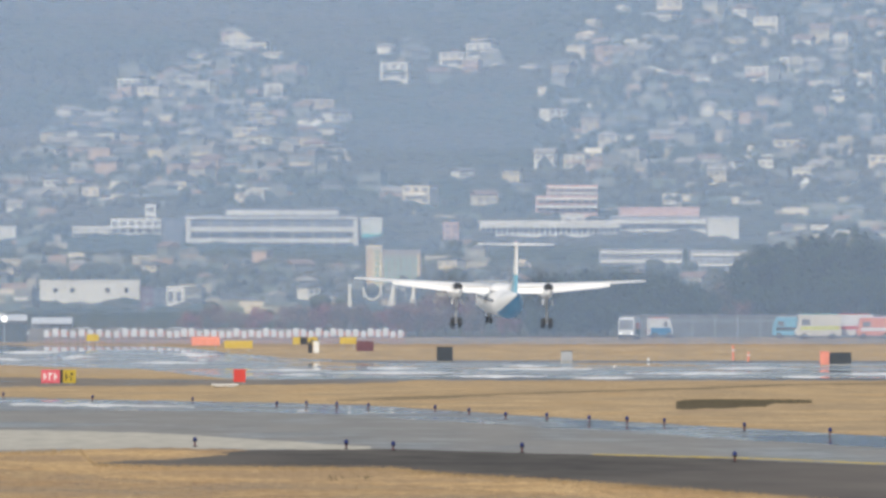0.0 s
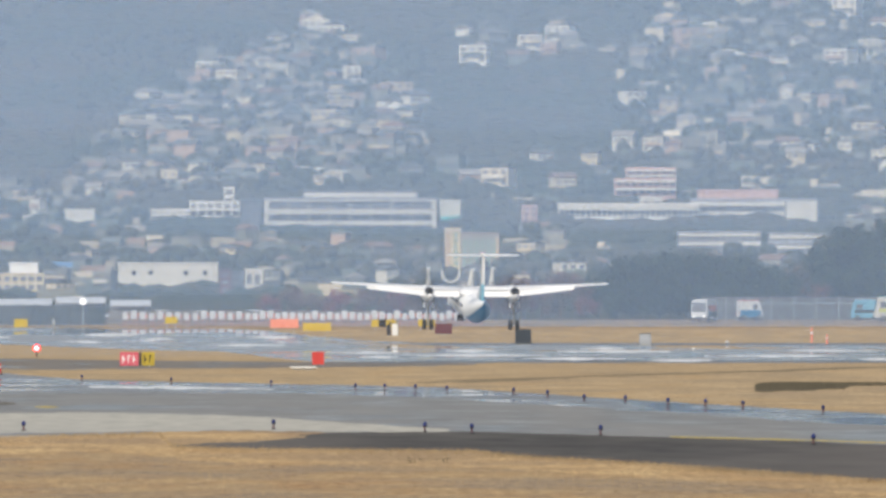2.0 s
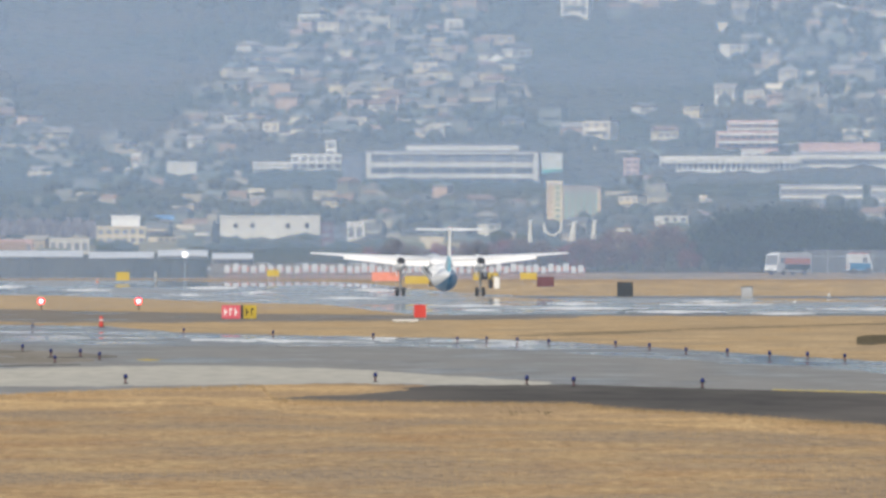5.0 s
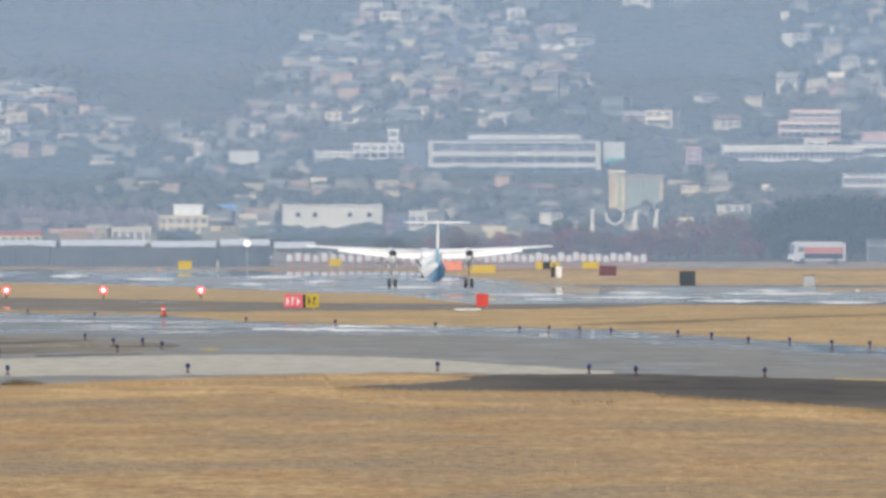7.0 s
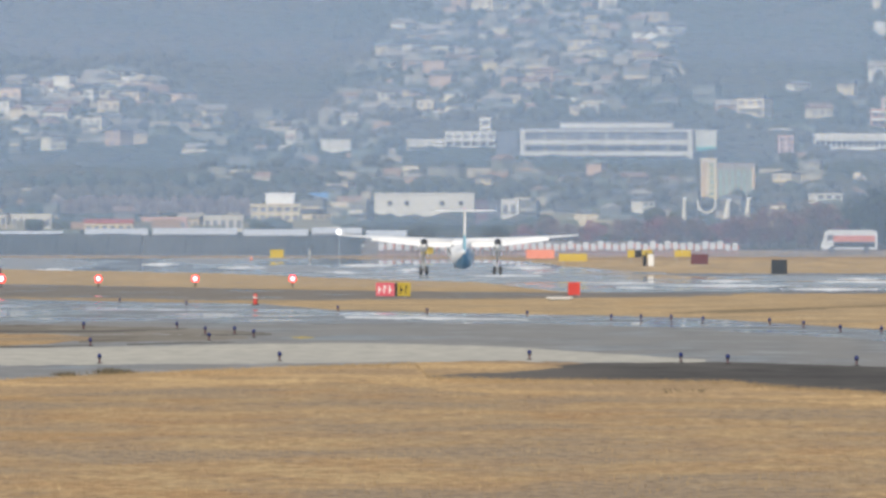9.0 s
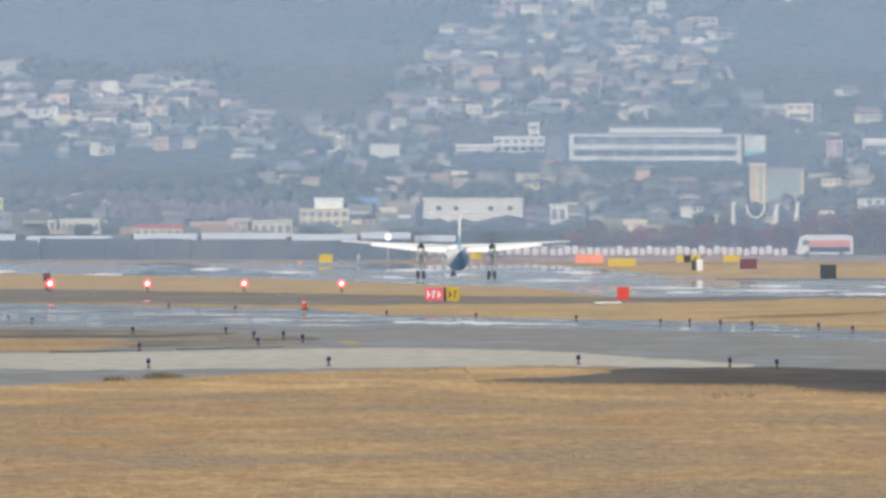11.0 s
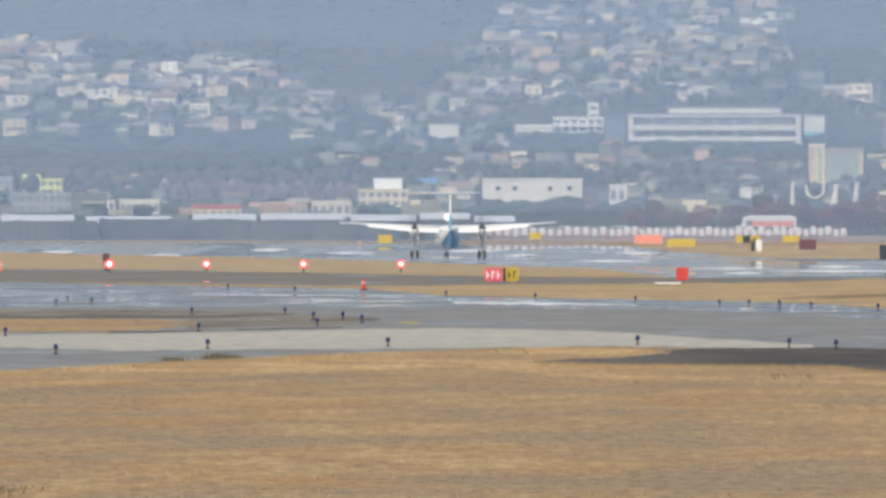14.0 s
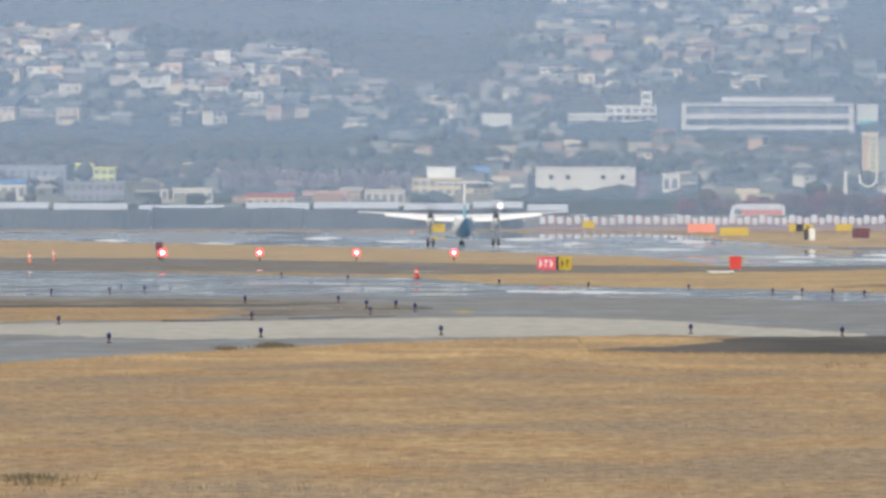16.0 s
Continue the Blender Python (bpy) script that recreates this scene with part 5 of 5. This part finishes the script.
def vehicle(name, at, L, W, H, body, cab, stripe, label, category, glazed=False, band=(0.36, 0.16, 0.86)):
    """Drives towards +y. Parts: body, cab front, windows, stripe, lights, bumpers and wheels."""
    ob = thing(name, at, label, category)
    prof = [(-L / 2, 0.45), (L / 2 - 0.1, 0.45), (L / 2, 0.8), (L / 2 - 0.08, 1.5), (L / 2 - 0.5, H - 0.15), (L / 2 - 0.8, H), (-L / 2 + 0.2, H), (-L / 2, H - 0.25)]
    part("body", Build().rings([[(sx * W / 2 * (1.0 if abs(sx) < 1 else 0.97), y, z) for y, z in prof] for sx in (-1, -0.94, 0.94, 1)]), M[body], ob, bevel=0.03)
    for sx in (-1, 1):
        n = max(3, int(L / 1.5))
        for k in range(0 if glazed else n - 1, n):
            part("window", Build().box(sx * (W / 2 + 0.004), -L / 2 + 0.5 + (k + 0.5) * (L - 1.3) / n, H * 0.56, 0.03, (L - 1.3) / n * 0.88, H * 0.24), M["glass"], ob)
        if stripe:
            part("stripe", Build().box(sx * (W / 2 + 0.012), -0.2 - L * (0.86 - band[2]) / 2, H * band[0], 0.02, L * band[2], H * band[1]), M[stripe], ob, "coloured side stripe")
        part("headlight", Build().box(sx * W * 0.34, L / 2 - 0.03, 0.75, 0.3, 0.1, 0.18), M["white_glow"] if body == "paint_white" else M["paint_white"], ob)
        part("tail_light", Build().box(sx * W * 0.4, -L / 2 - 0.02, 0.8, 0.18, 0.06, 0.4), M["paint_red"], ob)
    part("windscreen", Build().add([(-W * 0.44, L / 2 - 0.06, 1.5), (W * 0.44, L / 2 - 0.06, 1.5), (W * 0.42, L / 2 - 0.45, H - 0.3), (-W * 0.42, L / 2 - 0.45, H - 0.3), (-W * 0.44, L / 2 - 0.12, 1.5), (W * 0.44, L / 2 - 0.12, 1.5), (W * 0.42, L / 2 - 0.52, H - 0.3), (-W * 0.42, L / 2 - 0.52, H - 0.3)],
                                      [(0, 1, 2, 3), (7, 6, 5, 4), (0, 4, 5, 1), (1, 5, 6, 2), (2, 6, 7, 3), (3, 7, 4, 0)]), M["glass"], ob)
    part("roof", Build().box(0, -0.2, H + 0.004, W * 0.86, L * 0.8, 0.14), M[cab], ob, bevel=0.04)
    part("bumper", Build().box(0, L / 2 + 0.02, 0.42, W * 0.95, 0.12, 0.3), M["black"], ob, bevel=0.03)
    r = 0.42
    wm, hm = wheel_mesh(r, 0.28), hub_mesh(r, 0.28)
    wheels = []
    for sx in (-1, 1):
        for y in (-L * 0.3, L * 0.32):
            w = part("wheel", wm, None, ob, at=pose(sx * (W / 2 - 0.1), y, r))
            part("rim", hm, None, w)
            wheels.append((w, sx * (W / 2 - 0.1), y, r))
    return ob, wheels


BUS_D = 2434.0
bus, bus_wheels = vehicle("airport_truck", pose(0, 0, 0), 8.6, 2.5, 3.3, "paint_white", "paint_white", "paint_orange", "white airport tank truck with a broad red side stripe", "truck", False, (0.50, 0.28, 0.74))
# Dark strips paint in the shade low on the tank's sides.
for sx in (-1, 1):
    part("lower_panel", Build().box(sx * 1.262, -0.72, 0.80, 0.02, 6.3, 0.80), M["dark_box"], bus, "dark strip painted in for the shade low on the tank")
van, van_wheels = vehicle("service_truck", pose(0, 0, 0), 3.7, 1.9, 3.0, "paint_white", "paint_red", "skin_blue", "small blue and white truck with a red roof", "truck", False, (0.16, 0.36, 0.9))
for b, d, L, H, body, cab, stripe, turn, label in ((1995, 2444, 6.0, 3.2, "skin_teal", "steel", "dark_box", 80, "blue service truck parked by the screen wall"), (2040, 2440, 7.0, 3.7, "pale_wall", "teal", "lime_wall", 95, "white and green tank truck parked by the wall"),
                                                   (2098, 2444, 7.0, 3.6, "paint_white", "paint_red", "paint_red", 88, "white fire truck with a red roof, parked"), (2140, 2441, 5.5, 3.2, "paint_orange", "paint_white", "paint_white", 92, "orange-red service truck parked by the wall"), (2205, 2444, 6.5, 3.4, "skin_blue", "paint_white", "paint_white", 85, "blue truck with a white roof, parked")):
    x = east(b, d)
    vehicle("parked_truck", pose(x, d, land(x, d), 0, 0, turn), L, 2.4, H, body, cab, stripe, label, "truck")


def parked_car(b, d, mat, label):
    x = east(b, d)
    ob = thing("parked_car", pose(x, d, land(x, d), 0, 0, 88), label, "car", "parked cars")
    prof = [(-2.1, 0.35), (2.1, 0.35), (2.15, 0.75), (1.2, 0.95), (0.6, 1.45), (-1.2, 1.48), (-2.0, 1.0), (-2.15, 0.8)]
    part("body", Build().rings([[(sx, y, z) for y, z in prof] for sx in (-0.85, -0.8, 0.8, 0.85)]), mat, ob, bevel=0.05)
    part("window", Build().box(0.86, -0.2, 1.0, 0.03, 1.9, 0.36), M["glass"], ob)
    part("window", Build().box(-0.86, -0.2, 1.0, 0.03, 1.9, 0.36), M["glass"], ob)
    wm = wheel_mesh(0.32, 0.2)
    for sx in (-0.75, 0.75):
        for y in (-1.3, 1.35):
            part("wheel", wm, None, ob, at=pose(sx, y, 0.32))


for i, b in enumerate((660, 705, 735, 800, 845, 900)):
    parked_car(b, 2446 + (i % 3) * 4, M[("paint_white", "steel", "paint_white", "paint_white", "maroon", "paint_white")[i]], ("white parked car behind the bank", "silver parked car behind the bank")[i % 2])


# ---- the airliner: high wing, two turboprops, T-tail; nose towards +y, wheels on z = 0 ----
plane = thing("airliner", pose(0, 1536, 4), "white turboprop airliner with a blue tail, landing gear down", "aircraft")


def ring(y, cz, rx, rz, n=24, x=0.0):
    return [(x + rx * math.cos(2 * math.pi * i / n), y, cz + rz * math.sin(2 * math.pi * i / n)) for i in range(n)]


FUS = [(16.4, 2.05, 0.12, 0.12), (16.0, 2.1, 0.5, 0.45), (15.0, 2.2, 0.95, 0.9), (13.5, 2.35, 1.25, 1.2), (11.5, 2.48, 1.34, 1.34), (8, 2.5, 1.35, 1.35), (0, 2.5, 1.35, 1.35), (-6, 2.5, 1.35, 1.35), (-7.5, 2.5, 1.35, 1.35)]
AFT = [(-7.5, 2.5, 1.35, 1.35), (-9.5, 2.62, 1.25, 1.24), (-11.5, 2.85, 1.05, 1.05), (-13.2, 3.1, 0.80, 0.82), (-14.8, 3.35, 0.52, 0.56), (-16.2, 3.55, 0.24, 0.30), (-16.5, 3.6, 0.10, 0.12)]
fus = part("fuselage", Build().rings([ring(*p) for p in FUS]), M["skin_white"], plane, smooth=True)
def arc(y, cz, rx, rz, a0, a1, n=14):
    return [(rx * math.cos(a0 + (a1 - a0) * i / n), y, cz + rz * math.sin(a0 + (a1 - a0) * i / n)) for i in range(n + 1)]


def shell(rows):
    n = len(rows[0])
    return Build().add([p for r in rows for p in r], [(k * n + i, k * n + i + 1, (k + 1) * n + i + 1, (k + 1) * n + i) for k in range(len(rows) - 1) for i in range(n - 1)])


CUT0, CUT1 = radians(62), radians(214)   # the blue sweeps down the port side
part("tail_cone", shell([arc(*p, CUT1 - 2 * math.pi, CUT0) for p in AFT]), M["skin_blue"], plane, "blue lower tail cone", smooth=True)
part("tail_top", shell([arc(*p, CUT0, CUT1) for p in AFT]), M["skin_white"], plane, "white upper tail", smooth=True)
for sx in (-1, 1):
    for k in range(22):
        y = 12.0 - k * 0.86
        part("cabin_window", Build().box(sx * 1.345, y, 2.6, 0.05, 0.26, 0.36), M["glass"], fus)
    part("door", Build().box(sx * 1.34, 12.7, 1.75, 0.06, 0.75, 1.5), M["skin_white"], fus)
part("windscreen", Build().box(0, 14.35, 2.85, 1.7, 0.7, 0.42, 0.75), M["glass"], plane)
part("wing_fairing", Build().rings([ring(5.2, 3.75, 0.2, 0.1), ring(4.2, 3.75, 1.1, 0.42), ring(1.8, 3.8, 1.3, 0.52), ring(-0.8, 3.75, 1.2, 0.45), ring(-2.2, 3.65, 0.4, 0.15)]), M["skin_white"], plane, smooth=True)


def foil(x, y, z, chord, thick, droop=0.0):
    pts = [(0.0, 0.0), (0.06, 0.5), (0.3, 0.62), (0.65, 0.4), (1.0, 0.02 - droop), (1.0, -0.03 - droop), (0.65, -0.28), (0.3, -0.4), (0.06, -0.3)]
    return [(x, y - c * chord, z + h * thick) for c, h in pts]


for sx in (-1, 1):
    wing = part("wing", Build().rings([foil(sx * 0.3, 3.1, 4.0, 2.7, 0.48), foil(sx * 4.4, 3.1, 4.08, 2.7, 0.46), foil(sx * 9, 2.85, 4.32, 2.15, 0.34), foil(sx * 14.0, 2.5, 4.62, 1.3, 0.18), foil(sx * 14.2, 2.35, 4.64, 0.9, 0.1)]), M["skin_white"], plane, smooth=True)
    for x0, x1, c0, c1, z0, z1 in ((1.2, 4.0, 1.0, 1.0, 3.98, 4.02), (4.9, 10.6, 0.95, 0.38, 4.06, 4.36)):
        part("flap", Build().rings([[(sx * x, y, z) for y, z in ((0.75 - (x > 5) * 0.1 * (x - 5) / 5, zz + 0.12), (0.75 - c * 0.80, zz - c * 0.62), (0.68 - c * 0.80, zz - c * 0.64), (0.70, zz - 0.06))] for x, c, zz in ((x0, c0, z0), (x1, c1, z1))]), M["skin_white"], wing, "lowered white flap")
    for x in (5.6, 7.4, 9.2):
        part("flap_fairing", Build().rings([ring(1.6, 3.98 + (x - 5) * 0.05, 0.05, 0.05, 8, sx * x), ring(0.8, 3.88 + (x - 5) * 0.05, 0.10, 0.16, 8, sx * x), ring(-0.3, 3.68 + (x - 5) * 0.05, 0.03, 0.04, 8, sx * x)]), M["skin_white"], wing)
    part("aileron", Build().rings([foil(sx * 10.0, 0.95, 4.36, 0.55, 0.10), foil(sx * 13.6, 1.35, 4.60, 0.35, 0.06)]), M["skin_white"], wing)
    nac = part("nacelle", Build().rings([ring(5.6, 3.75, 0.28, 0.3, 16, sx * 4.4), ring(5.2, 3.7, 0.5, 0.55, 16, sx * 4.4), ring(4.0, 3.6, 0.62, 0.75, 16, sx * 4.4), ring(1.5, 3.5, 0.62, 0.80, 16, sx * 4.4), ring(-0.5, 3.5, 0.5, 0.66, 16, sx * 4.4), ring(-2.2, 3.6, 0.30, 0.40, 16, sx * 4.4), ring(-2.7, 3.65, 0.12, 0.16, 16, sx * 4.4)]), M["skin_white"], plane, "white engine nacelle", smooth=True)
    part("exhaust", Build().rings([ring(-0.6, 3.98, 0.42, 0.40, 14, sx * 4.4), ring(-1.8, 4.02, 0.40, 0.42, 14, sx * 4.4), ring(-2.6, 4.04, 0.36, 0.38, 14, sx * 4.4)]), M["black"], nac, "sooty exhaust")
    tp = part("tailplane", Build().rings([foil(0, -14.0, 8.45, 1.7, 0.24), foil(sx * 3.5, -14.5, 8.5, 1.05, 0.14), foil(sx * 3.7, -14.6, 8.5, 0.7, 0.08)]), M["skin_white"], plane, smooth=True)
    part("elevator", Build().rings([foil(sx * 0.4, -15.55, 8.45, 0.6, 0.10), foil(sx * 3.4, -15.5, 8.5, 0.4, 0.08)]), M["skin_white"], tp)
part("fin", Build().rings([[(sx * t, y, z) for sx, y in ((0, y0), (1, y0 - 0.4 * (y0 - y1)), (0.6, y1), (-0.6, y1), (-1, y0 - 0.4 * (y0 - y1)))] for y0, y1, z, t in ((-13.2, -16.0, 5.6, 0.16), (-13.9, -16.1, 7.3, 0.15), (-14.2, -16.2, 8.5, 0.13))]), M["skin_white"], plane)
part("fin_root", Build().rings([[(sx * t, y, z) for sx, y in ((0, y0), (1, y0 - 0.4 * (y0 - y1)), (0.6, y1), (-0.6, y1), (-1, y0 - 0.4 * (y0 - y1)))] for y0, y1, z, t in ((-9.6, -15.6, 3.5, 0.20), (-12.0, -15.9, 4.6, 0.18), (-13.2, -16.0, 5.596, 0.165))]), M["skin_teal"], plane, "pale blue foot of the fin")
part("fin_bullet", Build().rings([ring(-13.4, 8.53, 0.05, 0.05, 12), ring(-14.0, 8.53, 0.2, 0.2, 12), ring(-15.6, 8.53, 0.2, 0.2, 12), ring(-16.6, 8.53, 0.04, 0.04, 12)]), M["skin_white"], plane, smooth=True)
part("dorsal_fin", Build().add([(-0.12, -9.6, 3.8), (0.12, -9.6, 3.8), (0.0, -6.2, 3.85), (-0.1, -12.6, 5.1), (0.1, -12.6, 5.1), (0, -12.8, 3.6)], [(0, 2, 3), (2, 1, 4), (2, 4, 3), (0, 3, 5), (1, 5, 4), (3, 4, 5), (0, 5, 2), (1, 2, 5)]), M["skin_white"], plane)
part("beacon", Build().tube((0, -14.8, 8.73), (0, -14.8, 8.83), 0.08, 0.05, n=8), M["paint_red"], plane)

TYRE, TYRE_N = wheel_mesh(0.52, 0.34), wheel_mesh(0.34, 0.2)
RIM, RIM_N = hub_mesh(0.52, 0.34), hub_mesh(0.34, 0.2)
plane_wheels, props = [], []
for sx in (-1, 1):
    gear = part("main_gear", Build().tube((sx * 4.4, 0, 0.52), (sx * 4.4, 0.1, 3.1), 0.10, 0.13, n=10).tube((sx * 4.4 - 0.55, 0, 0.52), (sx * 4.4 + 0.55, 0, 0.52), 0.09, n=8).tube((sx * 4.4, 0.05, 1.6), (sx * 4.4, -1.1, 3.0), 0.08, n=8), M["steel"], plane, "steel main landing gear leg")
    for ox in (-0.36, 0.36):
        w = part("wheel", TYRE, None, gear, at=pose(sx * 4.4 + ox, 0, 0.52))
        plane_wheels.append((w, sx * 4.4 + ox, 0, 0.52))
    for ox in (-0.45, 0.45):
        part("gear_door", Build().box(sx * 4.4 + ox, -0.6, 2.3, 0.05, 1.5, 0.5), M["skin_white"], gear)
gear = part("nose_gear", Build().tube((0, 13.9, 0.34), (0, 13.6, 1.7), 0.09, 0.12, n=10).tube((-0.3, 13.9, 0.34), (0.3, 13.9, 0.34), 0.06, n=8), M["steel"], plane, "steel nose gear leg")
for ox in (-0.2, 0.2):
    w = part("wheel", TYRE_N, None, gear, at=pose(ox, 13.9, 0.34))
    plane_wheels.append((w, ox, 13.9, 0.34))
    part("gear_door", Build().box(ox * 1.8, 13.3, 0.75, 0.04, 1.2, 0.55), M["skin_white"], gear)
blade = Build()
for k in range(6):
    q = Matrix.Rotation(2 * math.pi * k / 6, 3, "Y")
    pts = []
    for r, c, tw in ((0.25, 0.12, 0.9), (0.9, 0.20, 0.7), (1.6, 0.19, 0.45), (2.05, 0.10, 0.3)):
        pts.append([tuple(q @ Vector((c * math.cos(tw) * u, c * math.sin(tw) * u + o, r))) for u, o in ((-1, 0.0), (0, 0.03), (1, 0.0), (0, -0.03))])
    blade.rings(pts)
BLADES = blade.mesh("propeller", M["black"])
SPINNER = Build().rings([ring(-0.25, 0, 0.30, 0.30, 14), ring(0.1, 0, 0.26, 0.26, 14), ring(0.45, 0, 0.08, 0.08, 14)]).mesh("spinner", M["skin_white"], True)
for sx in (-1, 1):
    p = part("propeller", BLADES, None, plane, "six dark propeller blades", at=pose(sx * 4.4, 5.85, 3.75))
    part("spinner", SPINNER, None, p)
    props.append((p, sx * 4.4, 5.85, 3.75))

# where the airliner is: seconds, bearing reading, height of its wheels
TRACK = [(0.0, 1476, 3.85), (0.5, 1429, 3.1), (1.5, 1332, 2.25), (2.0, 1288, 1.95), (3.5, 1164, 1.2), (5.0, 1050, 0.35), (6.0, 984, 0.03), (7.0, 926, 0.0), (8.0, 866, 0.0), (9.0, 814, 0.0), (11.5, 698, 0.0), (12.5, 659, 0.0), (13.5, 622, 0.0), (14.5, 586, 0.0), (15.5, 549, 0.0), (16.0, 533, 0.0)]
FIT = np.polyfit([t for t, _, _ in TRACK], [(b - B0) * (1536 + 43 * t - 0.34 * t * t) / K for t, b, _ in TRACK], 3)


def plane_pose(t):
    d = 1536 + 43 * t - 0.34 * t * t
    z = float(np.interp(t, [r[0] for r in TRACK], [r[2] for r in TRACK])) + 0.03
    pitch = float(np.interp(t, [0, 1.5, 3, 5, 7, 9, 10, 11, 11.6, 16], [1.8, 3.2, 4.4, 4.4, 4.0, 3.2, 2.3, 0.9, 0.0, 0.0]))
    roll = 0.6 * (1 - smooth(0, 4, t))
    return pose(float(np.polyval(FIT, t)), d, z, pitch, roll, float(np.interp(t, [0, 6.5, 9, 16], [3.6, 3.0, 1.8, 1.2])))


BUS = [(0, 1706, 172), (1.5, 1702, 170), (2.0, 1699, 168), (3.5, 1690, 158), (5.0, 1668, 140), (5.8, 1650, 130), (6.5, 1626, 117), (7.0, 1608, 108), (7.5, 1588, 99), (8.0, 1562, 95), (8.5, 1533, 92), (9.0, 1503, 90), (10.2, 1425, 90), (11.5, 1340, 90), (12.5, 1271, 90), (14.0, 1168, 90), (15.5, 1078, 90), (16.0, 1054, 90)]


def motions():
    walk(plane, [(t / 4, plane_pose(t / 4)) for t in range(65)])
    for p, x, y, z in props:
        walk(p, [(k / 30, pose(x, y, z) @ Matrix.Rotation(radians(84 * k), 4, "Y")) for k in range(481)])
    for w, x, y, z in plane_wheels:
        walk(w, [(k / 15, pose(x, y, z, -80 * max(0, k - 88))) for k in range(241)])
    rows = []
    for t, b, turn in BUS:
        x = east(b, BUS_D)
        rows.append((t, pose(x, BUS_D, land(x, BUS_D) + 0.01, 0, 0, turn)))
    walk(bus, rows)
    for w, x, y, z in bus_wheels:
        walk(w, [(k / 10, pose(x, y, z, -(10 if k < 50 else 60) * k)) for k in range(0, 50)] + [(k / 10, pose(x, y, z, -500 - 65 * (k - 50))) for k in range(50, 161)])
    walk(van, [(t, pose(east(b, 2446), 2446, land(east(b, 2446), 2446) + 0.01, 0, 0, -75)) for t, b in ((0, 1760), (1.5, 1776), (3.5, 1788), (5.8, 1796), (9, 1804), (16, 1812))])
    for w, x, y, z in van_wheels:
        walk(w, [(k / 5, pose(x, y, z, -25 * min(k, 30))) for k in range(81)])


motions()
